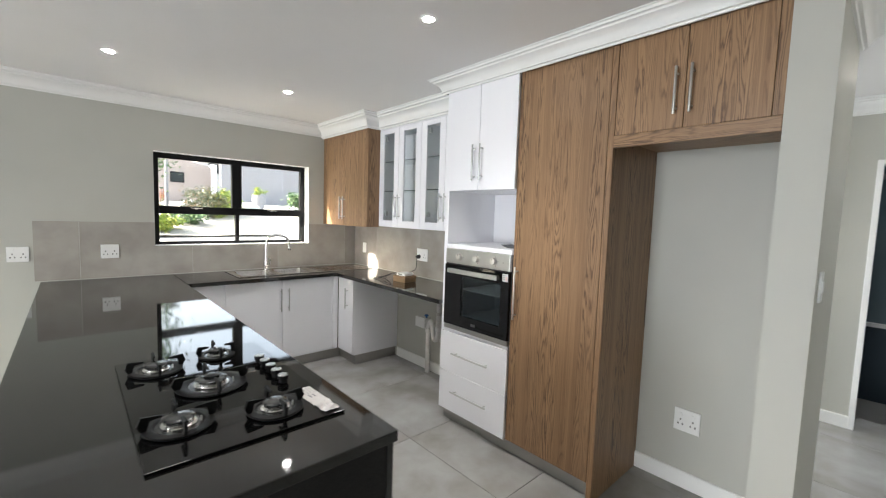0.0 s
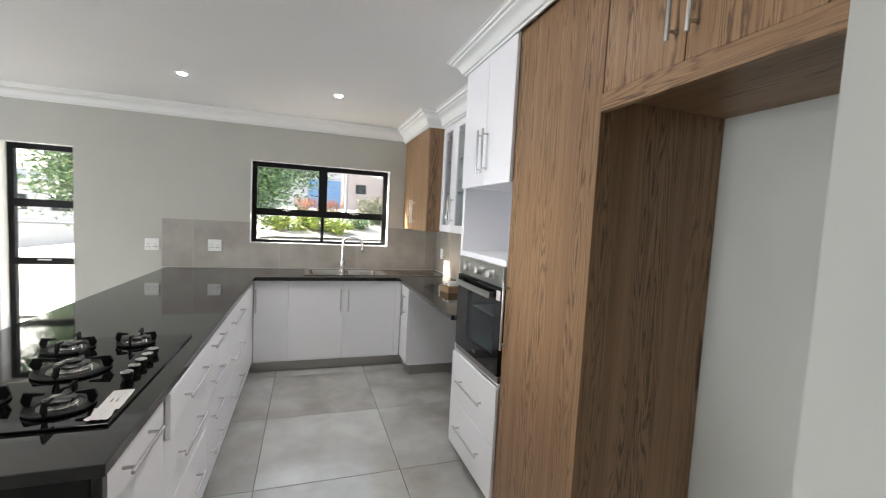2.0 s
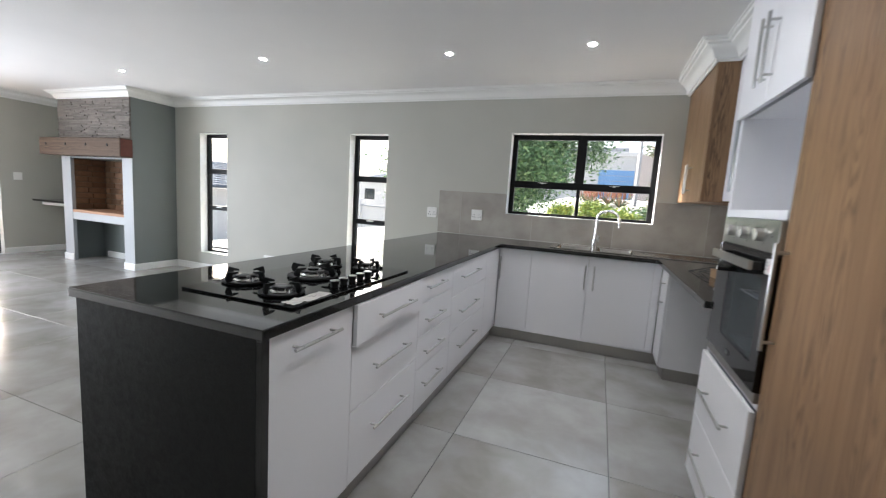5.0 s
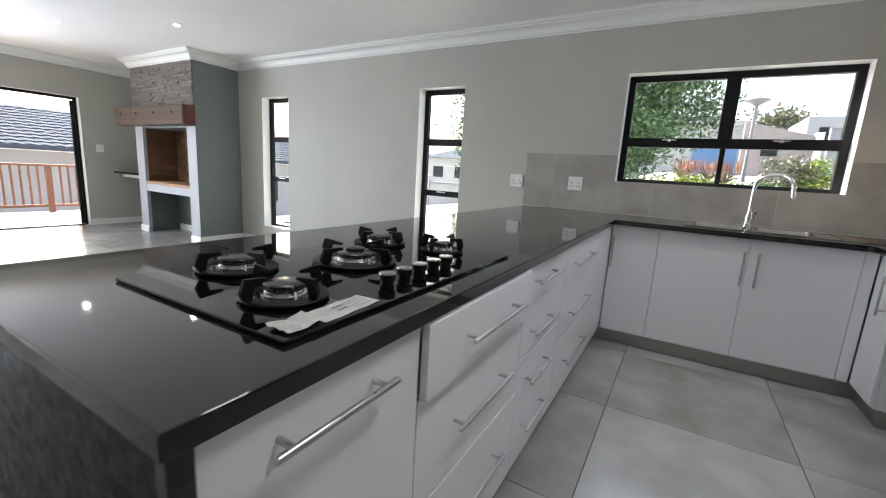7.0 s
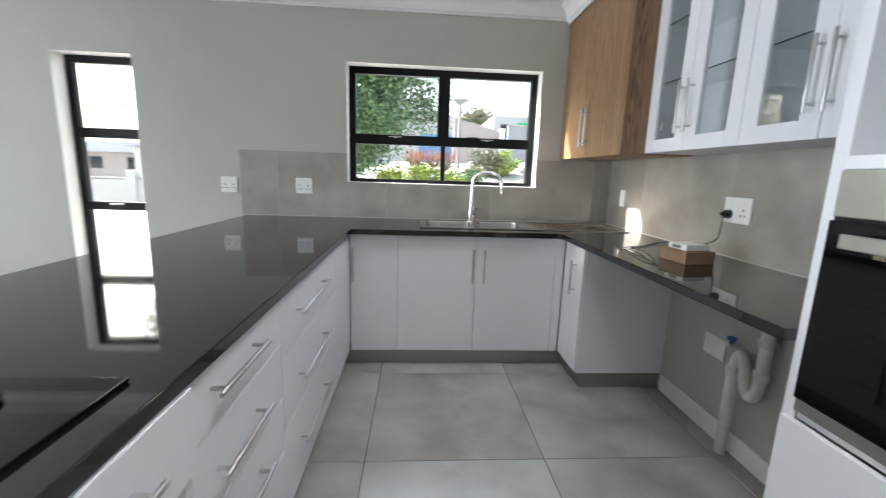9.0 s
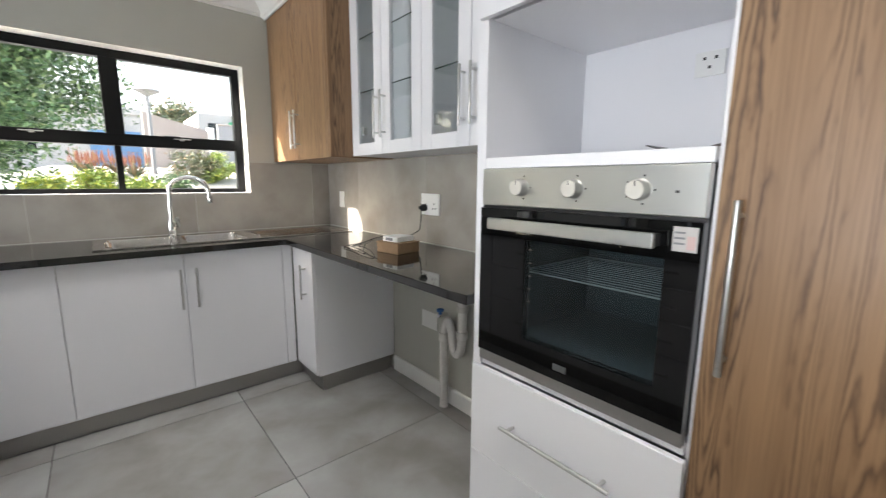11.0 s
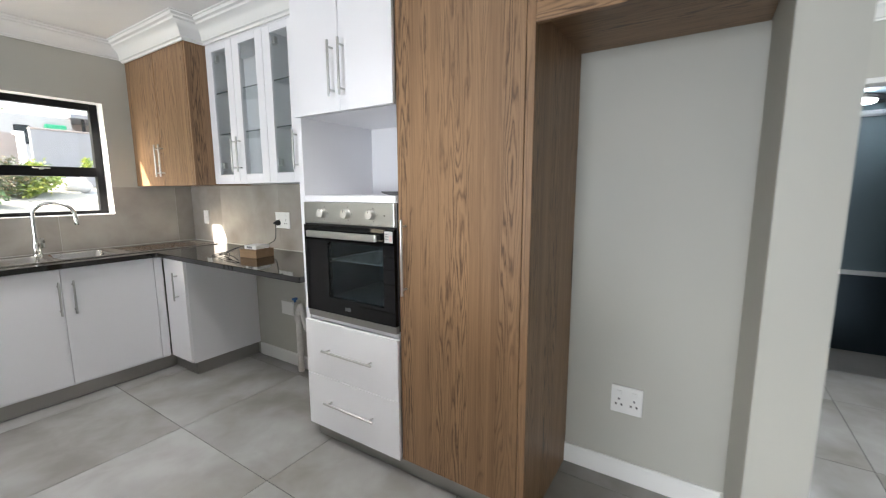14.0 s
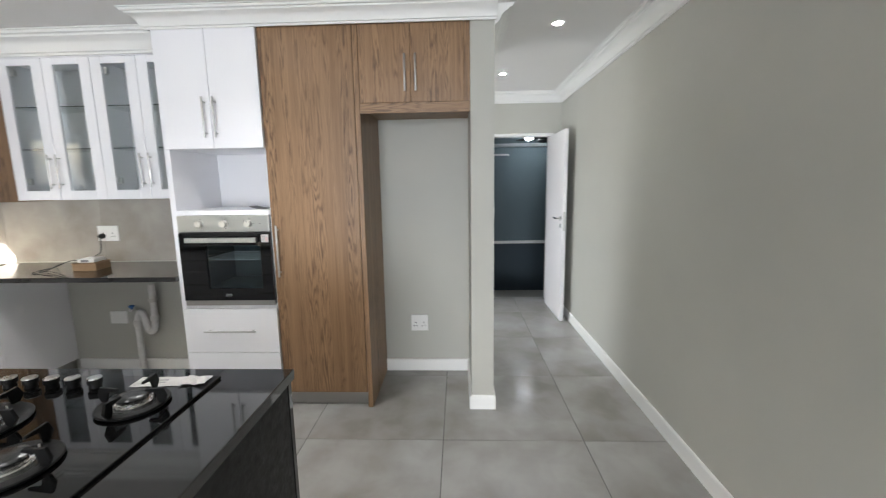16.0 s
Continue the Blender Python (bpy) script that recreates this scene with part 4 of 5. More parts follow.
t = thing("fridge_top_cabinet", (2.4, 0.65, 1.92), "brown oak veneer cabinet over the empty fridge space", "cabinet", "tall cabinets")
part("carcass", bx(TX + 0.019, XE - 0.002, 0.308, 0.973, 1.986, 2.43, 0), M_WOOD, t)
part("bottom_rail", bx(TX - 0.004, TX + 0.018, 0.308, 0.973, 1.918, 1.978, 0.001), M_WOODH, t)
part("underside", bx(TX + 0.019, XE - 0.002, 0.308, 0.973, 1.968, 1.985, 0.0), M_WOODH, t)
part("filler_panel", bx(TX, TX + 0.018, 0.307, 0.342, 1.98, 2.432, 0.001), M_WOOD, t)
for y0, y1, hy in ((0.343, 0.661, 0.630), (0.661, 0.973, 0.694)):
    dd = front(t, "door", (TX, TX + 0.018, y0 + G, y1 - G, 1.980, 2.432), M_WOOD)
    vhandle(dd, hy, 2.038, 2.247)

# oven
o = thing("oven", (TX, 1.909, 0.722), "built-in electric oven, black glass door, steel control panel", "oven")
OY0, OY1 = 1.5895, 2.1845
WY0, WY1, WZ0, WZ1 = OY0 + 0.066, OY1 - 0.168, 0.838, 1.121
bm = bmesh.new()
for b6 in ((TX + 0.012, 2.62, OY0 + 0.01, OY0 + 0.04, 0.7215, 1.312), (TX + 0.012, 2.62, OY1 - 0.10, OY1 - 0.01, 0.7215, 1.312), (2.58, 2.62, OY0 + 0.04, OY1 - 0.10, 0.7215, 1.312),
           (TX + 0.012, 2.58, OY0 + 0.04, OY1 - 0.10, 0.7215, 0.82), (TX + 0.012, 2.58, OY0 + 0.04, OY1 - 0.10, 1.14, 1.312)):
    box(bm, *b6)
part("body", bm, M_CAVITY, o, "grey enamel oven cavity")
rk = thing("oven_rack", (2.36, 1.85, 1.016), "chromed wire rack inside the oven", "oven rack")
RX0, RX1, RY0, RY1, RZ = TX + 0.055, 2.55, OY0 + 0.042, OY1 - 0.102, 1.016
for x in (RX0, RX1):
    part("rim", rod((x, RY0, RZ), (x, RY1, RZ), 0.0024, 8), M_WIRE, rk, "", True)
for y in (RY0 + 0.003, RY1 - 0.003):
    part("rim", rod((RX0, y, RZ), (RX1, y, RZ), 0.0024, 8), M_WIRE, rk, "", True)
for i in range(1, 14):
    x = RX0 + (RX1 - RX0) * i / 14
    part("wire", rod((x, RY0 + 0.004, RZ), (x, RY1 - 0.004, RZ), 0.0012, 6), M_WIRE, rk, "", True)
part("control_panel", bx(TX - 0.012, TX + 0.011, OY0, OY1, 1.208, 1.3135, 0.003, 2), M_PANEL, o, "brushed steel control panel")
bm = bmesh.new()
loops = []
for x in (TX - 0.016, TX + 0.011):
    for ya, yb, za, zb in ((OY0, OY1, 0.758, 1.200), (WY0, WY1, WZ0, WZ1)):
        loops.append([bm.verts.new((x, y, z)) for y, z in ((ya, za), (yb, za), (yb, zb), (ya, zb))])
for p, q in ((0, 1), (2, 3), (0, 2), (1, 3)):
    for i in range(4):
        j = (i + 1) % 4
        bm.faces.new((loops[p][i], loops[p][j], loops[q][j], loops[q][i]))
bmesh.ops.recalc_face_normals(bm, faces=bm.faces)
dr = part("oven_door", bm, M_BGLASS, o, "black glass oven door")
part("vent_strip", bx(TX - 0.006, TX + 0.011, OY0, OY1, 1.2005, 1.2075, 0), M_DARKPL, o)
part("bottom_trim", bx(TX - 0.010, TX + 0.011, OY0, OY1, 0.7225, 0.757, 0.001), M_PLINTH, o, "grey steel bottom trim")
part("window", bx(TX - 0.0155, TX - 0.0115, WY0, WY1, WZ0, WZ1, 0), M_OVENP, dr, "tinted oven window").visible_shadow = False
for zz in range(5):
    part("mark", bx(TX - 0.0182, TX - 0.0176, OY1 - 0.196, OY1 - 0.186, 0.95 + 0.036 * zz, 0.9525 + 0.036 * zz, 0), M_PLINTH, dr)
part("badge", bx(TX - 0.0185, TX - 0.0162, 1.867, 1.907, 0.785, 0.803, 0.0008), M_RACK, dr, "plain oval badge")
hb = part("handle", bx(TX - 0.058, TX - 0.044, OY0 + 0.075, OY1 - 0.064, 1.144, 1.176, 0.003, 2), M_PANEL, dr, "flat brushed steel handle bar")
for yy in (OY0 + 0.077, OY1 - 0.088):
    part("bracket", bx(TX - 0.044, TX - 0.0162, yy, yy + 0.022, 1.147, 1.173, 0.001), M_DARKPL, hb)
for yy in (2.038, 1.877, 1.719):
    bm = bmesh.new()
    lathe(bm, (TX - 0.012, yy, 1.261), (-1, 0, 0), [(0, 0.024), (0.003, 0.024), (0.004, 0.0225), (0.024, 0.0215), (0.0255, 0.020), (0.026, 0.0)], 24)
    kn = part("knob", bm, M_KNOB, o, "round pale satin knob", False)
    bm = bmesh.new()
    lathe(bm, (TX - 0.0379, yy, 1.261), (-1, 0, 0), [(0, 0.0196), (0.0004, 0.0194)], 24)
    part("knob_face", bm, M_KFACE, kn, "cream knob face")
    part("pointer", bx(TX - 0.0392, TX - 0.0381, yy - 0.001, yy + 0.001, 1.269, 1.279, 0), M_DARKPL, kn)
    for a in range(5):
        an = radians(30 + 75 * a)
        part("tick", bx(TX - 0.0128, TX - 0.0121, yy + 0.031 * math.cos(an) - 0.002, yy + 0.031 * math.cos(an) + 0.002, 1.261 + 0.031 * math.sin(an) - 0.002, 1.261 + 0.031 * math.sin(an) + 0.002, 0), M_DARKPL, kn)
part("pilot_light", bx(TX - 0.013, TX - 0.0121, 1.640, 1.648, 1.256, 1.261, 0), M_DARKPL, o)
st = part("sticker", bx(TX - 0.0172, TX - 0.0162, 1.597, 1.643, 1.140, 1.19, 0), M_PAPER, dr, "paper energy sticker with pink print")
for i in range(3):
    part("print_bar", bx(TX - 0.0178, TX - 0.0173, 1.620, 1.640, 1.176 - i * 0.011, 1.180 - i * 0.011, 0), M_GREYPRINT, dr)
part("print_patch", bx(TX - 0.0178, TX - 0.0173, 1.601, 1.616, 1.145, 1.172, 0), M_PINK, dr)

# ---- wall cabinets ----
c = thing("wall_cabinet", (2.5, 4.02, 1.41), "brown oak veneer wall cabinet with two doors", "cabinet", "wall cabinets")
part("carcass", bx(2.299, XE - 0.002, 3.558, YN - 0.002, 1.413, 2.40, 0), M_WOOD, c)
part("side_panel", bx(2.282, XE - 0.002, 3.540, 3.557, 1.412, 2.40, 0.001), M_WOOD, c, "dark oak side panel")
for y0, y1, hy in ((3.558, 4.018, 3.985), (4.018, YN - 0.003, 4.055)):
    dd = front(c, "door", (2.28, 2.298, y0 + G, y1 - G, 1.410, 2.402), M_WOOD)
    vhandle(dd, hy, 1.48, 1.72, 2.28)

c = thing("glass_cabinet", (2.56, 2.9, 1.42), "white wall cabinet with four framed glass doors, empty", "cabinet", "wall cabinets")
GX0 = 2.42
for b6 in ((GX0 + 0.019, XE - 0.002, 2.224, 3.538, 1.420, 1.438), (GX0 + 0.019, XE - 0.002, 2.224, 3.538, 2.37, 2.40)):
    part("shelf", bx(*b6, 0.001), M_CAB, c)
for y in (2.224, 2.864, 3.520):
    part("side_panel", bx(GX0 + 0.019, XE - 0.002, y, y + 0.018, 1.438, 2.37, 0.0), M_CAB, c)
part("back_panel", bx(XE - 0.012, XE - 0.003, 2.243, 3.52, 1.438, 2.37, 0), M_CABIN, c)
part("fascia", bx(GX0 + 0.002, GX0 + 0.018, 2.224, 3.538, 2.380, 2.45, 0.001), M_CAB, c)
for z in (1.775, 2.065):
    for y0, y1 in ((2.243, 2.863), (2.883, 3.519)):
        sh = part("glass_shelf", bx(GX0 + 0.05, XE - 0.013, y0, y1, z, z + 0.006, 0), M_CGLASS, c, "clear glass shelf")
        sh.visible_shadow = False
        part("front_edge", bx(GX0 + 0.048, GX0 + 0.0495, y0, y1, z, z + 0.006, 0), M_GEDGE, sh)
edges = (2.225, 2.550, 2.873, 3.212, 3.538)
for i in range(4):
    y0, y1 = edges[i] + G, edges[i + 1] - G
    bm = bmesh.new()
    z0, z1, f = 1.420, 2.378, 0.075
    box(bm, GX0, GX0 + 0.018, y0, y0 + f, z0, z1, 0.0015)
    box(bm, GX0, GX0 + 0.018, y1 - f, y1, z0, z1, 0.0015)
    box(bm, GX0, GX0 + 0.018, y0 + f, y1 - f, z0, z0 + 0.065, 0.0015)
    box(bm, GX0, GX0 + 0.018, y0 + f, y1 - f, z1 - 0.045, z1, 0.0015)
    dd = part("door", bm, M_CAB, c, "white framed glass door")
    gp = part("glass", bx(GX0 + 0.008, GX0 + 0.012, y0 + f, y1 - f, z0 + 0.065, z1 - 0.045, 0), M_CGLASS, dd, "clear glass panel")
    gp.visible_shadow = False
    vhandle(dd, (y1 - 0.03) if i % 2 == 0 else (y0 + 0.03), 1.50, 1.735, GX0)
    hy = (y0 + f - 0.004) if i % 2 == 0 else (y1 - f - 0.022)
    for zz in (1.53, 2.27):
        part("hinge", bx(GX0 + 0.0185, GX0 + 0.045, hy, hy + 0.026, zz, zz + 0.045, 0.003), M_STEEL, dd)

# ---- hob ----
HX0, HX1, HY0, HY1, HZ = 0.196, 0.708, 1.098, 1.962, 0.9285
h = thing("gas_hob", (0.47, 1.51, TOP), "black glass gas hob with five burners and iron pan supports", "hob")
part("glass_top", bx(HX0, HX1, HY0, HY1, TOP + 0.001, HZ, 0.002, 2), M_BGLASS, h, "polished black glass plate")


def burner(x, y, r, turn):
    """Cast ring with four fins round a steel burner head with a satin cap."""
    R = r * 1.72
    bm = bmesh.new()
    lathe(bm, (x, y, HZ + 0.0003), (0, 0, 1), [(0, R * 0.93), (0.004, R * 0.99), (0.007, R), (0.0095, R * 0.97), (0.0095, R * 0.72), (0.005, R * 0.66)], 40)
    b = part("burner", bm, M_IRON, h, "black cast iron burner ring", True)
    bm = bmesh.new()
    lathe(bm, (x, y, HZ + 0.0056), (0, 0, 1), [(0, R * 0.655), (0.0008, R * 0.64)], 32)
    part("dish", bm, M_ENAMEL, b)
    bm = bmesh.new()
    lathe(bm, (x, y, HZ + 0.0066), (0, 0, 1), [(0, r * 0.86), (0.003, r * 0.86), (0.004, r * 0.74), (0.0075, r * 0.73), (0.0085, r * 0.70), (0.0165, r * 0.72), (0.018, r * 0.5)], 32)
    part("burner_ring", bm, M_RING, b, "bright steel burner head", True)
    for i in range(16):
        m = Matrix.Translation((x, y, HZ)) @ pose(0, 0, 0, 0, 0, i * 360 / 16)
        part("flame_slot", bx(r * 0.69, r * 0.728, -0.0010, 0.0010, 0.017, 0.0245, 0, 1, m), M_IRON, b)
    bm = bmesh.new()
    lathe(bm, (x, y, HZ + 0.025), (0, 0, 1), [(0, r * 0.76), (0.0025, r * 0.79), (0.005, r * 0.74), (0.0072, r * 0.5), (0.0085, r * 0.1)], 32)
    part("burner_cap", bm, M_ENAMEL, b, "satin black burner cap", True)
    for i in range(4):
        m = Matrix.Translation((x, y, HZ)) @ pose(0, 0, 0, 0, 0, turn + 90 * i)
        bm = bmesh.new()
        pts = [(R * 0.84, 0.0099), (R * 1.0, 0.0099), (R * 1.10, 0.026), (R * 1.0, 0.050), (R * 0.44, 0.0455), (R * 0.42, 0.0395), (R * 0.76, 0.036)]
        for s in (-1, 1):
            bm.faces.new([bm.verts.new(m @ Vector((u, s * (0.0028 + 0.0030 * max(0.0, u / R - 0.6)), v))) for u, v in pts])
        vs, n = list(bm.verts), len(pts)
        for k in range(n):
            bm.faces.new((vs[k], vs[(k + 1) % n], vs[n + (k + 1) % n], vs[n + k]))
        bmesh.ops.recalc_face_normals(bm, faces=bm.faces)
        bmesh.ops.bevel(bm, geom=list(bm.edges), offset=0.0008, segments=1, affect="EDGES")
        part("pan_support", bm, M_IRON, b, "cast iron support arm")
    part("spark_pin", rod((x + r * 1.0, y - r * 0.3, HZ + 0.006), (x + r * 1.0, y - r * 0.3, HZ + 0.021), 0.0020, 8), M_PLASTIC, b)


for x, y, r, a in ((0.308, 1.802, 0.050, 0), (0.523, 1.850, 0.040, 0), (0.435, 1.543, 0.064, 0), (0.298, 1.298, 0.052, 0), (0.542, 1.232, 0.048, 0)):
    burner(x, y, r, a)
bm = bmesh.new()
lathe(bm, (0.435, 1.543, HZ + 0.0325), (0, 0, 1), [(0, 0.024), (0.006, 0.025), (0.009, 0.019), (0.010, 0.005)], 24)
part("wok_burner_cap", bm, M_ENAMEL, h, "", True)
for y in (1.675, 1.612, 1.549, 1.486, 1.422):
    bm = bmesh.new()
    lathe(bm, (0.638, y, HZ + 0.0005), (0, 0, 1), [(0, 0.016), (0.012, 0.014), (0.013, 0.019), (0.026, 0.0185)], 20)
    kn = part("knob", bm, M_IRON, h, "black control knob", True)
    bm = bmesh.new()
    lathe(bm, (0.638, y, HZ + 0.0266), (0, 0, 1), [(0, 0.0186), (0.0026, 0.018), (0.0034, 0.015)], 20)
    part("knob_top", bm, M_KTOP, kn, "satin steel knob top", False)
lb = thing("paper_label", (0.65, 1.28, HZ), "loose white printed label lying on the hob", "label")
bm = bmesh.new()
m = Matrix.Translation((0.668, 1.257, HZ)) @ pose(0, 0, 0, 0, 0, 3)
rows = [[bm.verts.new(m @ Vector((x, -0.075 + i * 0.018, 0.0012 + 0.0008 * math.sin(i * 1.7 + x * 30)))) for x in (-0.028, 0.0, 0.03)] for i in range(9)]
for i in range(8):
    for j in range(2):
        bm.faces.new((rows[i][j], rows[i + 1][j], rows[i + 1][j + 1], rows[i][j + 1]))
part("sheet", bm, M_PAPER, lb)
for i in range(2):
    part("print_bar", bx(-0.010 + i * 0.014, -0.005 + i * 0.014, -0.022, 0.004, 0.0028, 0.0032, 0, 1, m), M_GREYPRINT, lb)
for i in range(5):
    part("print_bar", bx(-0.022 + i * 0.010, -0.0208 + i * 0.010, 0.012, 0.06, 0.0028, 0.0032, 0, 1, m), M_GREYPRINT, lb)
bm = bmesh.new()
rr = random.Random(8)
grid = [[bm.verts.new(m @ Vector((-0.028 + 0.009 * i + rr.uniform(-.003, .003), -0.142 + 0.012 * j, 0.002 + rr.uniform(0, 0.007)))) for j in range(7)] for i in range(7)]
for i in range(6):
    for j in range(6):
        bm.faces.new((grid[i][j], grid[i + 1][j], grid[i + 1][j + 1], grid[i][j + 1]))
part("crumpled_tape", bm, M_PAPER, lb, "crumpled pale tape end")

# ---- plates and switches ----


def plate(name, label, category, centre, w, hh, normal, pins=True, rockers=0):
    """A flush plate on a wall; normal is the way it faces."""
    n = Vector(normal)
    m = Matrix.Translation(centre) @ Matrix((Vector((0, 0, 1)).cross(n), (0, 0, 1), n)).transposed().to_4x4()
    o = thing(name, centre, label, category)
    part("plate", bx(-w / 2, w / 2, -hh / 2, hh / 2, 0.0, 0.009, 0.003, 2, m), M_PLASTIC, o)
    if pins:
        for sx in (-w * 0.24, w * 0.24):
            for dx, dz in ((0, 0.002), (-0.012, -0.024), (0.012, -0.024)):
                part("pin_hole", bx(sx + dx - 0.0036, sx + dx + 0.0036, dz - 0.005, dz + 0.005, 0.0088, 0.0094, 0, 1, m), M_DARKPL, o)
            part("rocker", bx(sx - 0.010, sx + 0.010, 0.024, 0.044, 0.009, 0.012, 0.001, 1, m), M_PLASTIC, o)
    for k in range(rockers):
        sx = (k - (rockers - 1) / 2) * 0.026
        part("rocker", bx(sx - 0.011, sx + 0.011, -0.022, 0.022, 0.009, 0.0125, 0.001, 1, m), M_PLASTIC, o)
    return o


plate("wall_socket", "white double socket on the painted wall", "socket", (-0.228, YN, 1.143), 0.122, 0.118, (0, -1, 0))
plate("wall_socket", "white double socket on the taupe splashback", "socket", (0.323, YN - 0.011, 1.150), 0.122, 0.118, (0, -1, 0))
plate("wall_socket", "white double socket with a black plug in it", "socket", (XE - 0.011, 3.150, 1.148), 0.165, 0.122, (-1, 0, 0))
plate("wall_socket", "white double socket low in the fridge space", "socket", (XE, 0.700, 0.402), 0.135, 0.132, (-1, 0, 0))
plate("wall_socket", "wide white socket plate low on the wall", "socket", (-2.555, YN, 0.300), 0.40, 0.11, (0, -1, 0))
plate("light_switch", "slim white switch plate on the splashback", "switch", (XE - 0.011, 4.25, 1.138), 0.072, 0.12, (-1, 0, 0), False, 1)
plate("blank_plate", "blank white cover plate under the worktop", "cover plate", (XE, 3.168, 0.455), 0.145, 0.105, (-1, 0, 0), False, 0)
plate("light_switch", "white light switch on the passage wall", "switch", (2.262, 0.163, 1.315), 0.075, 0.12, (0, -1, 0), False, 2)
plate("light_switch", "white light switch beside the patio door", "switch", (XW, 3.75, 1.228), 0.105, 0.12, (1, 0, 0), False, 1)

# ---- router on its box, plug and cables ----
bxm = Matrix.Translation((2.40, 3.045, TOP + 0.0005)) @ pose(0, 0, 0, 0, 0, 8)
o = thing("cardboard_box", (2.40, 3.045, TOP), "small brown cardboard box lying on the worktop", "box")
part("body", bx(-0.075, 0.075, -0.078, 0.078, 0, 0.05, 0.002, 1, bxm), M_CARD, o)
part("lid", bx(-0.077, 0.077, -0.080, 0.080, 0.0505, 0.055, 0.001, 1, bxm), M_CARD, o)
o = thing("router", (2.41, 3.06, TOP + 0.056), "small white router box on the cardboard box", "router")
part("body", bx(-0.055, 0.06, -0.055, 0.055, 0.056, 0.082, 0.004, 2, bxm), M_PLASTIC, o)
part("label", bx(-0.0555, -0.0549, -0.02, 0.03, 0.062, 0.076, 0, 1, bxm), M_GREYPRINT, o)
o = thing("plug_cable", (2.66, 3.17, 1.13), "black plug with thin cable from socket to router", "cable")
bm = bmesh.new()
lathe(bm, (XE - 0.021, 3.19, 1.128), (-1, 0, 0), [(0, 0.02), (0.02, 0.021), (0.034, 0.012), (0.045, 0.008)], 14)
part("plug", bm, M_DARKPL, o, "", True)
part("cable", tube(smooth_path([(XE - 0.05, 3.19, 1.118), (XE - 0.055, 3.19, 1.05), (XE - 0.06, 3.20, 1.0), (XE - 0.09, 3.245, 0.965), (XE - 0.13, 3.215, 0.95), (XE - 0.2, 3.15, 0.96), (2.458, 3.075, 0.985)], 6), 0.0032, 6), M_DARKPL, o, "", True)
o = thing("coiled_cable", (2.34, 3.2, TOP), "thin black cable coiled beside the router", "cable")
loop = [(2.40, 3.125, 0.988), (2.385, 3.175, 0.985), (2.35, 3.235, 0.965), (2.31, 3.29, 0.93), (2.30, 3.345, 0.9245), (2.34, 3.36, 0.9245), (2.37, 3.31, 0.935), (2.375, 3.24, 0.965), (2.34, 3.20, 0.972), (2.29, 3.22, 0.955), (2.25, 3.27, 0.93), (2.235, 3.32, 0.9245), (2.26, 3.345, 0.9245), (2.30, 3.30, 0.94), (2.31, 3.23, 0.95), (2.275, 3.175, 0.935), (2.245, 3.13, 0.9245)]
part("cable", tube(smooth_path(loop, 6), 0.0023, 6), M_DARKPL, o, "", True)

# ---- waste pipe and valve in the dishwasher space ----
o = thing("waste_pipe", (2.66, 2.95, 0), "scuffed white plastic waste pipe with a trap bend", "pipe")
px = 2.655
part("pipe", tube(smooth_path([(px, 2.973, 0.002), (px, 2.973, 0.2), (px, 2.973, 0.40), (px, 2.967, 0.47), (px, 2.940, 0.515), (px, 2.913, 0.47), (px, 2.903, 0.41), (px, 2.880, 0.355), (px, 2.848, 0.362), (px, 2.830, 0.42), (px, 2.827, 0.55), (px, 2.827, 0.74)], 5), 0.024, 12), M_PVC, o, "", True)
for c, dz in (((px, 2.973, 0.40), 0.045), ((px, 2.827, 0.45), 0.04), ((px, 2.827, 0.60), 0.03)):
    bm = bmesh.new()
    lathe(bm, (c[0], c[1], c[2]), (0, 0, 1), [(0, 0.029), (0.004, 0.031), (dz - 0.004, 0.031), (dz, 0.029)], 14)
    part("collar", bm, M_PVC, o, "", True)
part("clip", bx(px, XE - 0.001, 2.817, 2.837, 0.60, 0.615, 0.001), M_STEEL, o)
o = thing("stop_valve", (2.69, 3.03, 0.53), "small water valve with a blue handle", "valve")
part("body", rod((XE - 0.001, 3.015, 0.53), (2.645, 3.015, 0.53), 0.013, 12), M_CHROME, o, "", True)
bm = bmesh.new()
lathe(bm, (2.66, 3.015, 0.54), (0, 0, 1), [(0, 0.008), (0.012, 0.008), (0.014, 0.02), (0.026, 0.022), (0.03, 0.015)], 10)
part("handle", bm, M_BLUE, o, "blue plastic handle", True)

# ---- outside ----


def patch(name, x0, x1, y0, y1, nx, ny, height, mat, label, category, kind="structure"):
    bm = bmesh.new()
    g = [[bm.verts.new((x0 + (x1 - x0) * i / nx, y0 + (y1 - y0) * j / ny, height(x0 + (x1 - x0) * i / nx, y0 + (y1 - y0) * j / ny))) for j in range(ny + 1)] for i in range(nx + 1)]
    for i in range(nx):
        for j in range(ny):
            bm.faces.new((g[i][j], g[i + 1][j], g[i + 1][j + 1], g[i][j + 1]))
    return tagged(part(name, bm, mat, None, "", True), label, category, kind=kind)


def rise(x, y):
    """The plot falls to the west and climbs to the north-east."""
    a = min(max((y - 9) / 16, 0), 1)
    b = min(max((x + 9) / 9, 0), 1)
    return -0.45 + (a * a * (3 - 2 * a)) * b * 2.3 + 0.02 * noise.noise((x * 0.4, y * 0.4, 0)) - 1.1 * min(max((-9.5 - x) / 4, 0), 1)


def sheet_height(x, y):
    return rise(x, y) if y > 4.9 else -0.46 - 1.1 * min(max((-9.5 - x) / 4, 0), 1)


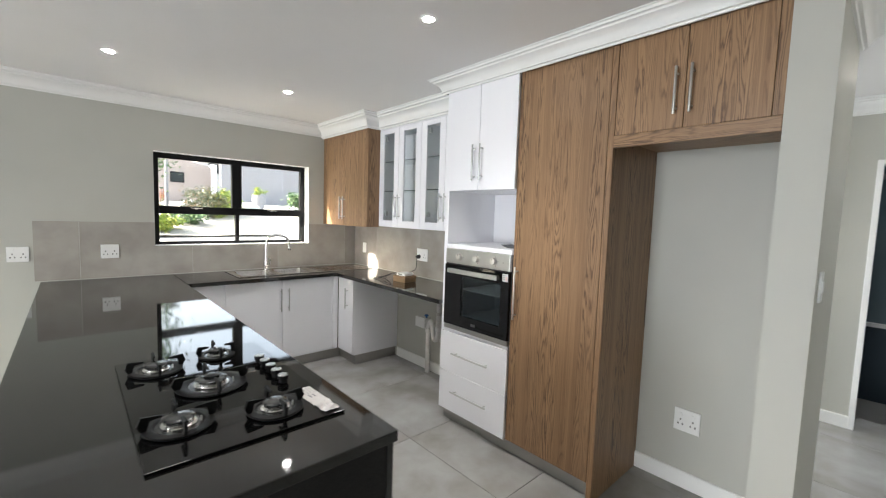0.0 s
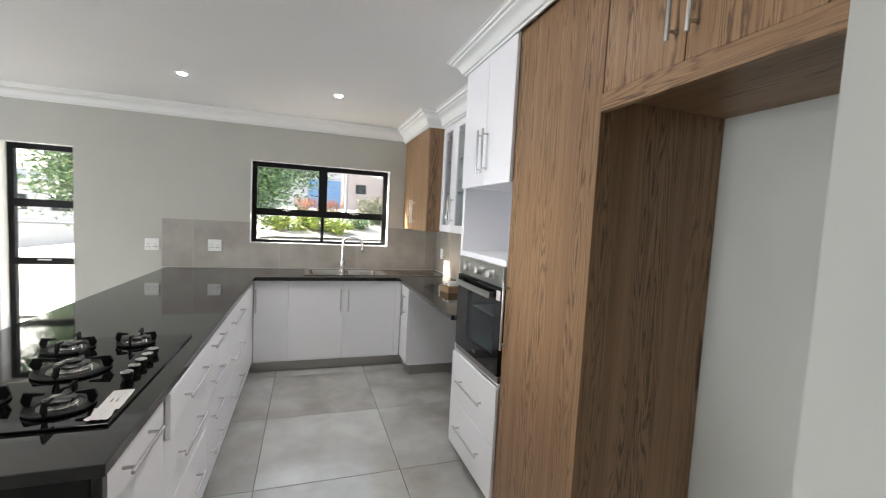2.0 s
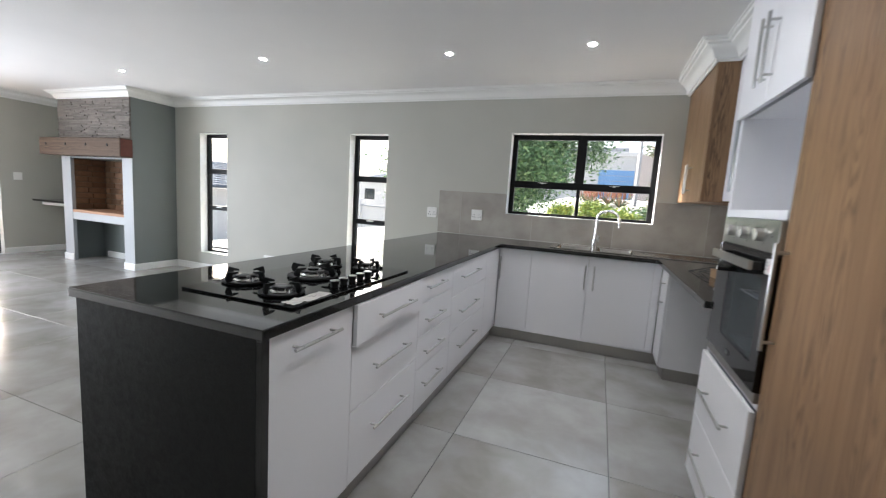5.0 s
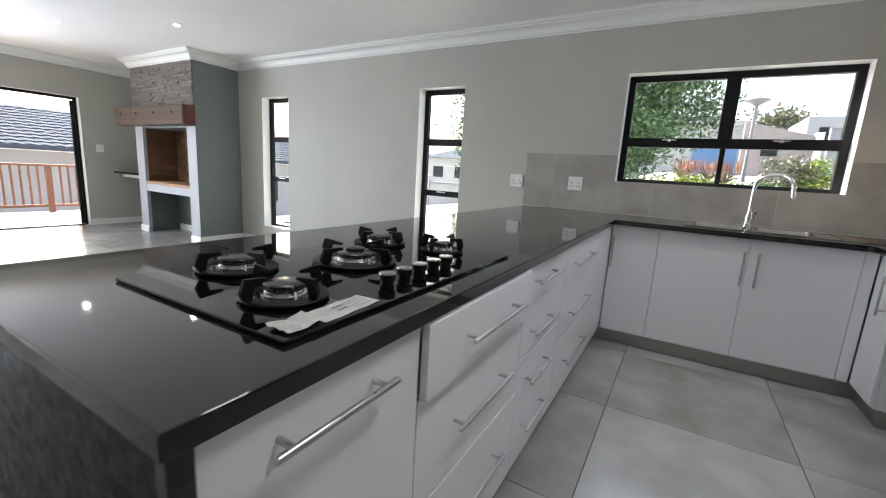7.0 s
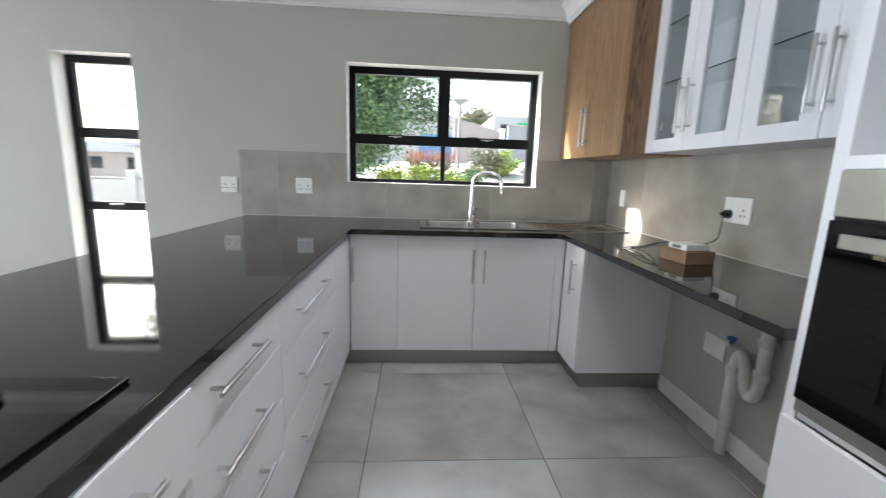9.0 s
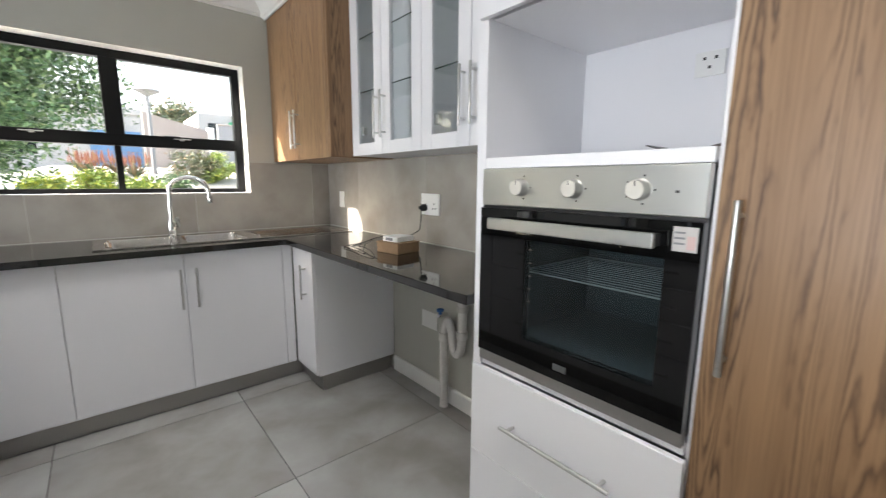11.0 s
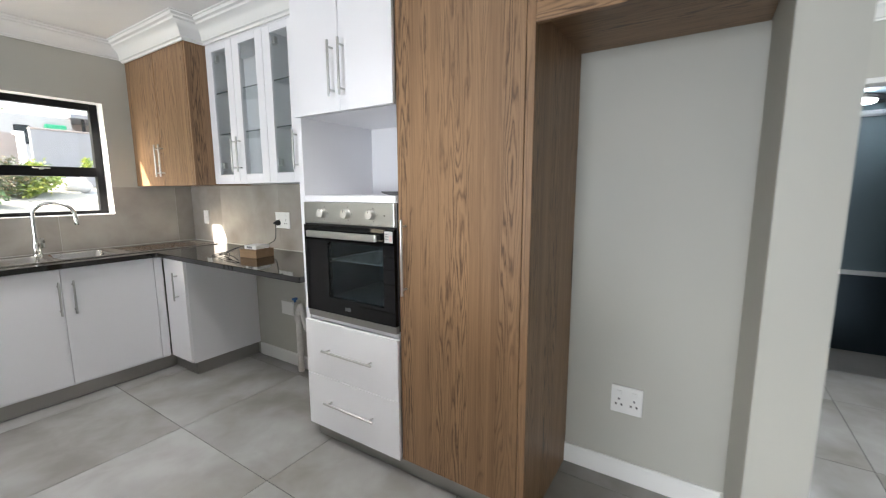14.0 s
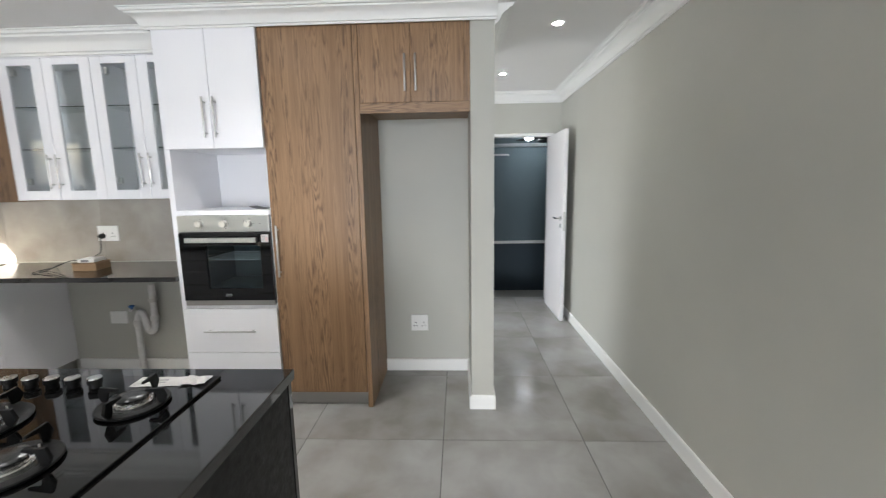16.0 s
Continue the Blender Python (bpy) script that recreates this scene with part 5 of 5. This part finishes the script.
bm = bmesh.new()
lines_x = [-600, -120, -40, -20, -13.5, -11.5, -9.5, -8, -6, -4, -2, 0, 2, 4, 6, 8, 12, 18, 30, 120, 600]
lines_y = [-600, -120, -30, 0, 4.8, 6, 8, 9, 10.5, 12, 13.5, 15, 16.5, 18, 19.5, 21, 22.5, 24, 25.5, 30, 40, 120, 600]
g = [[bm.verts.new((x, y, sheet_height(x, y))) for y in lines_y] for x in lines_x]
for i in range(len(lines_x) - 1):
    for j in range(len(lines_y) - 1):
        bm.faces.new((g[i][j], g[i + 1][j], g[i + 1][j + 1], g[i][j + 1]))
tagged(part("ground", bm, M_GROUND), "pale sandy ground rising behind the house", "ground", kind="structure")
patch("road", -40, 40, 8.2, 13.2, 40, 6, lambda x, y: sheet_height(x, y) + 0.05, M_CONC, "pale concrete driveway outside the kitchen", "road")
patch("planting_bed", -0.6, 6.2, 16.2, 21.6, 16, 12, lambda x, y: sheet_height(x, y) + 0.09 + 0.06 * noise.noise((x, y, 3)), M_SOIL, "planted garden bed on the slope", "garden bed")


def foliage(bm, centre, radii, count, leaf, rnd, clumps=26, hollow=0.45):
    """Leaves in clumps scattered through an uneven crown."""
    seeds = []
    while len(seeds) < clumps:
        v = Vector((rnd.gauss(0, 1), rnd.gauss(0, 1), rnd.gauss(0, 1))).normalized() * rnd.uniform(hollow, 1.0)
        seeds.append(Vector((v.x * radii[0], v.y * radii[1], v.z * radii[2])))
    size = min(radii) * (0.42 if clumps < 100 else 0.3)
    for i in range(count):
        s = seeds[i % clumps]
        p = Vector(centre) + s + Vector((rnd.gauss(0, 1), rnd.gauss(0, 1), rnd.gauss(0, 0.8))) * size * 0.55
        d = Vector((rnd.gauss(0, 1), rnd.gauss(0, 1), rnd.gauss(-0.2, 0.7))).normalized()
        n = d.orthogonal().normalized()
        n = Matrix.Rotation(rnd.uniform(0, 6.28), 3, d) @ n
        L, W = leaf * rnd.uniform(0.7, 1.3), leaf * rnd.uniform(0.15, 0.24)
        a, b, c, e = (bm.verts.new(q) for q in (p, p + d * L * 0.5 + n * W, p + d * L, p + d * L * 0.5 - n * W))
        bm.faces.new((a, b, c, e))


def tree(name, base, height, crown, radii, count, leaf, label, seed, mat, limbs=7, trunk=0.13):
    r = random.Random(seed)
    o = thing(name, base, label, "tree")
    bm = bmesh.new()
    B = Vector(base)
    top = Vector(crown)
    pts = smooth_path([B - Vector((0, 0, 0.15)), B + Vector((0.05, 0.02, height * 0.3)), B.lerp(top, 0.6) + Vector((0.08, 0, 0)), top], 4)
    tube(pts, [trunk * (1 - 0.75 * i / (len(pts) - 1)) for i in range(len(pts))], 9, bm)
    for k in range(limbs):
        a = 6.28 * k / limbs + r.uniform(-0.3, 0.3)
        s = B.lerp(top, r.uniform(0.3, 0.7))
        e = top + Vector((radii[0] * 0.7 * math.cos(a), radii[1] * 0.7 * math.sin(a), r.uniform(-0.5, 0.6) * radii[2]))
        q = smooth_path([s, s.lerp(e, 0.5) + Vector((0, 0, 0.15)), e], 4)
        tube(q, [trunk * 0.45 * (1 - 0.8 * i / (len(q) - 1)) for i in range(len(q))], 6, bm)
    part("trunk", bm, M_BARK, o, "", True)
    bm = bmesh.new()
    foliage(bm, crown, radii, count, leaf, r, 230, 0.3)
    part("crown", bm, mat, o)
    return o


def shrub(name, x, y, radii, count, leaf, mat, label, seed):
    r = random.Random(seed)
    z = sheet_height(x, y) + 0.09
    o = thing(name, (x, y, z), label, "shrub", "garden shrubs")
    bm = bmesh.new()
    for k in range(6):
        a = k * 1.05
        tube([(x, y, z - 0.05), (x + 0.4 * radii[0] * math.cos(a), y + 0.4 * radii[1] * math.sin(a), z + radii[2] * 0.9)], [0.02, 0.008], 5, bm)
    part("stem", bm, M_BARK, o)
    bm = bmesh.new()
    foliage(bm, (x, y, z + radii[2] * 0.8), radii, count, leaf, r, 22, 0.35)
    part("leaves", bm, mat, o)
    return o


tree("tree", (-0.9, 11.2, rise(-0.9, 11.2)), 3.0, (-1.5, 10.9, 3.4), (3.15, 1.8, 2.5), 150000, 0.115, "broad evergreen tree with glossy green leaves by the driveway", 3, M_LEAF, 9, 0.12)
tree("tree", (7.6, 46, sheet_height(7.6, 46)), 4, (7.4, 46, 6.8), (2.6, 2.2, 1.6), 2200, 0.45, "distant umbrella-shaped tree on the hill", 5, M_LEAFD, 6, 0.2)
for i, (x, y, ra, n, lf, mt, lab) in enumerate((
        (4.15, 19.2, (0.95, 0.8, 0.62), 2600, 0.13, M_LEAFD, "round grey-green bush in the garden bed"),
        (4.95, 19.3, (0.8, 0.7, 0.55), 2000, 0.15, M_LEAFY, "yellow-green bush with orange tips"),
        (1.2, 17.4, (0.8, 0.6, 0.38), 1500, 0.16, M_LEAFY, "low yellow-green ground shrub"),
        (2.3, 17.0, (0.75, 0.6, 0.34), 1400, 0.16, M_LEAFY, "low yellow-green ground shrub"),
        (0.2, 17.2, (0.6, 0.5, 0.36), 1000, 0.16, M_LEAFY, "low yellow-green ground shrub"),
        (3.4, 17.8, (0.55, 0.5, 0.32), 900, 0.15, M_LEAF, "small dark green shrub"),
        (9.0, 21.0, (0.9, 0.7, 0.55), 1300, 0.17, M_LEAF, "green bush by the grey wall"))):
    shrub("shrub", x, y, ra, n, lf, mt, lab, 20 + i)
for i, (x, y) in enumerate(((1.3, 20.0), (1.9, 20.3), (2.4, 19.8), (1.0, 20.6))):
    r = random.Random(60 + i)
    z = sheet_height(x, y) + 0.09
    o = thing("aloe", (x, y, z), "aloe clump with upright red flower spikes", "aloe", "garden aloes")
    bm = bmesh.new()
    for k in range(22):
        a, l = r.uniform(0, 6.28), r.uniform(0.3, 0.55)
        tip = Vector((x + l * math.cos(a), y + l * math.sin(a), z + r.uniform(0.15, 0.5)))
        tube(smooth_path([(x, y, z), Vector((x, y, z)).lerp(tip, 0.6) + Vector((0, 0, 0.1)), tip], 3), [0.035, 0.033, 0.03, 0.025, 0.018, 0.01, 0.004], 4, bm)
    part("leaves", bm, M_LEAFD, o)
    bm = bmesh.new()
    for k in range(26):
        a, l = r.uniform(0, 6.28), r.uniform(0.05, 0.45)
        hh = r.uniform(0.55, 0.95)
        tube([(x + l * 0.5 * math.cos(a), y + l * 0.5 * math.sin(a), z + 0.1), (x + l * math.cos(a), y + l * math.sin(a), z + hh * 0.55), (x + l * math.cos(a), y + l * math.sin(a), z + hh * 0.7), (x + l * math.cos(a), y + l * math.sin(a), z + hh)], [0.006, 0.008, 0.026, 0.006], 6, bm)
    part("flower_spikes", bm, M_LEAFR, o, "red flower spikes")

z = sheet_height(3.05, 20.5)
o = thing("street_lamp", (3.05, 20.5, z), "white steel garden lamp post with a dish head", "street lamp")
part("pole", rod((3.05, 20.5, z), (3.05, 20.5, 4.35), 0.075, 14, 0.055), M_HOUSEG, o, "", True)
bm = bmesh.new()
lathe(bm, (3.05, 20.5, 4.33), (0, 0, 1), [(0, 0.06), (0.05, 0.14), (0.16, 0.34), (0.19, 0.42), (0.23, 0.40), (0.26, 0.1)], 20)
part("head", bm, M_HOUSEG, o, "dish-shaped lamp head", True)
for x, y, s in ((3.9, 20.6, 0.42), (6.2, 20.2, 0.5)):
    bm = bmesh.new()
    bmesh.ops.create_icosphere(bm, subdivisions=3, radius=s)
    for v in bm.verts:
        v.co *= 1 + 0.16 * noise.noise(v.co * 2.1 + Vector((x, 0, 0)))
        v.co.z *= 0.62
        v.co += Vector((x, y, sheet_height(x, y) + 0.22))
    tagged(part("boulder", bm, M_BOULDER, None, "", True), "large pale rounded garden boulder", "boulder")
o = thing("plant_pot", (7.0, 21.3, sheet_height(7.0, 21.3)), "grey garden pot with a small green plant", "plant pot")
bm = bmesh.new()
z = sheet_height(7.0, 21.3)
lathe(bm, (7.0, 21.3, z), (0, 0, 1), [(0, 0.24), (0.5, 0.32), (0.72, 0.30), (0.74, 0.26), (0.66, 0.24)], 18)
part("pot", bm, M_HOUSEG, o, "", True)
bm = bmesh.new()
foliage(bm, (7.0, 21.3, z + 0.9), (0.3, 0.3, 0.18), 260, 0.14, random.Random(3), 8)
part("plant", bm, M_LEAFY, o)


def house_window(o, x0, x1, y, z0, z1):
    wf = part("window", bx(x0, x1, y - 0.04, y + 0.03, z0, z1, 0.01), M_BLACK, o)
    xm = (x0 + x1) / 2
    for a, c in ((x0 + 0.06, xm - 0.03), (xm + 0.03, x1 - 0.06)):
        part("pane", bx(a, c, y - 0.05, y - 0.042, z0 + 0.06, z1 - 0.06, 0), M_OVENG, wf)


# garage house with a blue door
h = thing("garage_house", (0, 33, 1.6), "flat-roofed cream house with a blue garage door", "house")
part("wall", bx(-9, 3.95, 32, 38, 1.0, 5.0, 0.02), M_HOUSE, h)
part("parapet", bx(-9.1, 4.05, 31.9, 38.1, 5.0, 5.35, 0.03), M_HOUSE, h)
part("gable_roof", bx(-3, 3.2, 34, 37, 5.35, 5.9, 0.02, 1), M_HOUSEG, h)
gd = part("garage_door", bx(1.25, 3.6, 31.93, 31.995, 1.7, 4.05, 0.01), M_GBLUE, h, "blue sectional garage door")
for k in range(1, 6):
    part("panel_joint", bx(1.27, 3.58, 31.91, 31.929, 1.7 + k * 0.39, 1.73 + k * 0.39, 0), M_HOUSEG, gd)
house_window(h, -2.4, -0.9, 32.0, 2.6, 3.7)
h = thing("boundary_house", (5, 29, 1.8), "pinkish plastered house wall with sloping parapet and window", "house")
bm = bmesh.new()
for y in (28.0, 28.4):
    bm.faces.new([bm.verts.new(q) for q in ((3.45, y, 0.8), (6.5, y, 0.8), (6.5, y, 4.0), (3.45, y, 4.75))])
vs = list(bm.verts)
for k in range(4):
    bm.faces.new((vs[k], vs[(k + 1) % 4], vs[4 + (k + 1) % 4], vs[4 + k]))
part("wall", bm, M_HOUSEP, h)
house_window(h, 4.3, 5.0, 28.0, 3.0, 3.6)
part("coping", bx(6.4, 6.7, 27.9, 28.5, 0.8, 4.2, 0.02), M_WHITE, h)
h = thing("garden_wall", (11, 27, 1.8), "tall grey plastered boundary wall", "wall")
part("wall", bx(6.7, 26, 27.0, 27.3, 0.8, 4.25, 0.02), M_HOUSEG, h)
part("coping", bx(6.68, 26, 26.96, 27.34, 4.25, 4.33, 0.02), M_HOUSEP, h)
h = thing("white_house", (10, 36, 2), "white modern house with an open veranda and flat roof", "house")
part("wall", bx(7.2, 10.5, 35, 41, 1, 5.95, 0.03), M_HOUSE, h)
part("roof", bx(10.3, 16, 34.4, 41, 5.95, 6.2, 0.03), M_HOUSEG, h)
part("wall", bx(10.5, 16, 37.5, 41, 1, 5.95, 0.03), M_HOUSEP, h)
for x in (10.9, 13.2, 15.7):
    part("column", bx(x, x + 0.16, 34.6, 34.76, 1, 5.95, 0.01), M_BLACK, h)
part("awning", bx(9.15, 10.15, 34.7, 34.98, 5.1, 5.45, 0.03), M_GREEN, h, "bright green awning")
part("balustrade", bx(10.5, 16, 34.5, 34.56, 4.1, 4.9, 0.01), M_HOUSEG, h)
house_window(h, 7.8, 8.5, 35.0, 4.2, 5.3)

# low boundary wall and far houses to the north-west
h = thing("garden_wall", (-13, 21, -0.5), "low white plastered boundary wall", "wall")
part("wall", bx(-26, -7.2, 21, 21.25, -0.8, 0.55, 0.02), M_HOUSE, h)
part("coping", bx(-26.05, -7.15, 20.95, 21.3, 0.55, 0.62, 0.01), M_HOUSEG, h)
for k in range(5):
    part("pillar", bx(-24 + k * 4, -23.6 + k * 4, 20.9, 21.35, -0.8, 0.95, 0.02), M_HOUSE, h)
for x, y, w, hh, mt in ((-22, 44, 9, 2.9, M_HOUSE), (-34, 50, 12, 2.4, M_HOUSEP), (-12, 52, 8, 3.4, M_HOUSEG)):
    h = thing("far_house", (x, y, -0.5), "distant plastered house with a hipped dark roof", "house", "far houses")
    part("wall", bx(x - w / 2, x + w / 2, y, y + 7, -1.6, hh, 0.03), mt, h)
    bm = bmesh.new()
    a = [bm.verts.new(q) for q in ((x - w / 2 - 0.5, y - 0.5, hh), (x + w / 2 + 0.5, y - 0.5, hh), (x + w / 2 + 0.5, y + 7.5, hh), (x - w / 2 - 0.5, y + 7.5, hh), (x - w / 4, y + 3.5, hh + 1.3), (x + w / 4, y + 3.5, hh + 1.3))]
    for f in ((0, 1, 5, 4), (1, 2, 5), (2, 3, 4, 5), (3, 0, 4), (0, 3, 2, 1)):
        bm.faces.new([a[i] for i in f])
    part("roof", bm, M_ROOFT, h)
    for k in range(3):
        house_window(h, x - w / 2 + 0.8 + k * w / 3, x - w / 2 + 2.2 + k * w / 3, y, 0.6, 1.9)

# parked car, seen under the tree
cz = rise(-2.6, 15.0) + 0.02
o = thing("car", (-2.9, 15.0, cz), "dark grey hatchback parked beyond the tree", "car")
bm = bmesh.new()
side = [(-2.05, 0.30), (-2.1, 0.62), (-1.9, 0.86), (-1.25, 0.96), (-0.62, 1.42), (0.75, 1.45), (1.45, 1.02), (1.98, 0.92), (2.08, 0.55), (2.0, 0.28)]
ring = [[bm.verts.new((-2.9 + x, 15.0 + s * (0.84 - (0.14 if z > 1.2 else 0)), cz + z)) for x, z in side] for s in (-1, 1)]
bm.faces.new(ring[0])
bm.faces.new(ring[1][::-1])
for k in range(len(side)):
    j = (k + 1) % len(side)
    bm.faces.new((ring[0][k], ring[0][j], ring[1][j], ring[1][k]))
bmesh.ops.bevel(bm, geom=list(bm.edges), offset=0.05, segments=2, affect="EDGES")
part("body", bm, M_CARP, o, "", True)
part("side_window", bx(-3.45, -2.15, 14.21, 14.235, cz + 1.03, cz + 1.36, 0.02), M_BGLASS, o)
for x in (-1.35, 1.35):
    for s in (-1, 1):
        bm = bmesh.new()
        lathe(bm, (-2.9 + x, 15.0 + s * 0.70, cz + 0.31), (0, s, 0), [(0, 0.27), (0.03, 0.31), (0.15, 0.31), (0.18, 0.26)], 22)
        wh = part("wheel", bm, M_TYRE, o, "black tyre", True)
        bm = bmesh.new()
        lathe(bm, (-2.9 + x, 15.0 + s * 0.881, cz + 0.31), (0, s, 0), [(0, 0.2), (0.008, 0.19), (0.015, 0.08), (0.02, 0.05)], 14)
        part("rim", bm, M_STEEL, wh, "", True)
for s in (-0.5, 0.5):
    part("headlight", bx(-0.98, -0.86, 15.0 + s - 0.17, 15.0 + s + 0.17, cz + 0.66, cz + 0.82, 0.02), M_CHROME, o)

# deck, railing and the neighbour to the west
dk = tagged(thing("deck", (-8.3, 1.8, -0.05), "", "deck"), "weathered pale timber deck outside the patio door", kind="structure")
part("substructure", bx(-9.45, XW - 0.23, -1.6, 5.6, -1.4, -0.055, 0), M_HOUSEG, dk)
for k in range(19):
    x = -9.45 + k * 0.115
    part("plank", bx(x + 0.003, x + 0.112, -1.6, 5.6, -0.052, -0.025, 0.002), M_PLANK, dk)
tagged(part("patio_roof", bx(-9.7, XW - 0.225, -1.8, 5.8, 2.34, 2.50, 0.01), M_HOUSE), "flat plastered roof over the deck", "roof", kind="structure")
for yy in (-1.5, 5.4):
    tagged(part("patio_post", bx(-9.62, -9.46, yy, yy + 0.16, -0.9, 2.339, 0.01), M_HOUSE), "plastered post of the patio roof", "post", kind="structure")
rl = thing("railing", (-9.35, 2, -0.025), "reddish brown timber deck railing with slim balusters", "railing")
part("top_rail", bx(-9.40, -9.29, -1.6, 5.6, 0.845, 0.885, 0.006), M_DECK, rl)
part("bottom_rail", bx(-9.37, -9.32, -1.6, 5.6, 0.075, 0.125, 0.005), M_DECK, rl)
y = -1.55
while y < 5.6:
    part("post", bx(-9.385, -9.30, y, y + 0.085, -0.024, 0.843, 0.004), M_DECK, rl)
    for k in range(1, 9):
        yy = y + 0.085 + k * 0.12
        if yy < 5.55 and k < 8:
            part("baluster", bx(-9.36, -9.33, yy, yy + 0.03, 0.126, 0.843, 0.002), M_DECK, rl)
    y += 1.05

h = thing("neighbour_house", (-17, 8, -1.6), "white neighbour house with a charcoal tiled roof", "house")
part("wall", bx(-21.5, -14.4, -4, 17, -1.7, 1.12, 0.02), M_HOUSE, h)
part("gutter", bx(-14.05, -13.93, -4.5, 17.5, 1.13, 1.25, 0.02), M_ROOFT, h)
part("fascia", bx(-14.4, -14.02, -4.4, 17.4, 1.10, 1.14, 0.0), M_WHITE, h)
for yy in (2.4, 11.6):
    wf = part("window", bx(-14.42, -14.36, yy, yy + 1.2, -0.5, 0.6, 0.01), M_BLACK, h)
    part("pane", bx(-14.358, -14.35, yy + 0.07, yy + 1.13, -0.43, 0.53, 0), M_OVENG, wf)
rf = part("roof", bx(-18.2, -13.95, -4.5, 17.5, -0.06, 0.0, 0, 1, Matrix.Translation((-13.95, 0, 1.22)) @ pose(0, 0, 0, 0, 17.0, 0) @ Matrix.Translation((13.95, 0, 0))), M_ROOFT, h)
part("roof_back", bx(-18.0, -22.2, -4.5, 17.5, 1.0, 1.06, 0), M_ROOFT, h)
# roof tiles in courses, each a curved lip
bm = bmesh.new()
slope = math.tan(radians(17.0))
for r in range(13):
    x0 = -13.98 - r * 0.315
    z0 = 1.225 + r * 0.315 * slope
    n = int(22 / 0.30)
    prof = []
    for k in range(n * 6 + 1):
        yy = -4.5 + k * 0.05
        prof.append((yy, 0.013 * math.cos(2 * math.pi * (k % 6) / 6)))
    lo = [bm.verts.new((x0, yy, z0 + 0.045 + dz)) for yy, dz in prof]
    hi = [bm.verts.new((x0 - 0.34, yy, z0 + 0.34 * slope + 0.012 + dz)) for yy, dz in prof]
    un = [bm.verts.new((x0 + 0.002, yy, z0 - 0.005)) for yy, dz in prof]
    for k in range(len(prof) - 1):
        bm.faces.new((lo[k], lo[k + 1], hi[k + 1], hi[k]))
        bm.faces.new((un[k], un[k + 1], lo[k + 1], lo[k]))
tl = part("roof_tiles", bm, M_ROOFT, h, "courses of charcoal roof tiles")
tagged(tl, kind="stuff")

# ---- floor tiles, last ----
PITCH, TX0, TY0 = 0.818, 0.967, 2.94
fl = tagged(part("floor", bx(XW - 0.1, X_END + 0.33, YS - 0.1, YN + 0.1, -0.12, -0.0035, 0), M_GROUT), "large grey cement-look porcelain floor tiles", "floor", kind="structure")
tile_meshes = {}
for i in range(-10, 5):
    for j in range(-6, 3):
        x0, y0 = TX0 + i * PITCH, TY0 + j * PITCH
        x1, y1 = min(x0 + PITCH, X_END + 0.33), min(y0 + PITCH, YN + 0.02)
        x0, y0 = max(x0, XW - 0.02), max(y0, YS - 0.02)
        if x1 - x0 < 0.03 or y1 - y0 < 0.03:
            continue
        key = (round(x1 - x0, 3), round(y1 - y0, 3))
        if key not in tile_meshes:
            bm = bmesh.new()
            box(bm, 0.0018, key[0] - 0.0018, 0.0018, key[1] - 0.0018, -0.0034, 0.0, 0.0009)
            me = bpy.data.meshes.new("tile")
            bm.to_mesh(me)
            bm.free()
            me.materials.append(M_TILE)
            tile_meshes[key] = me
        o = new("tile", tile_meshes[key])
        o.parent = fl
        o.location = (x0, y0, 0)
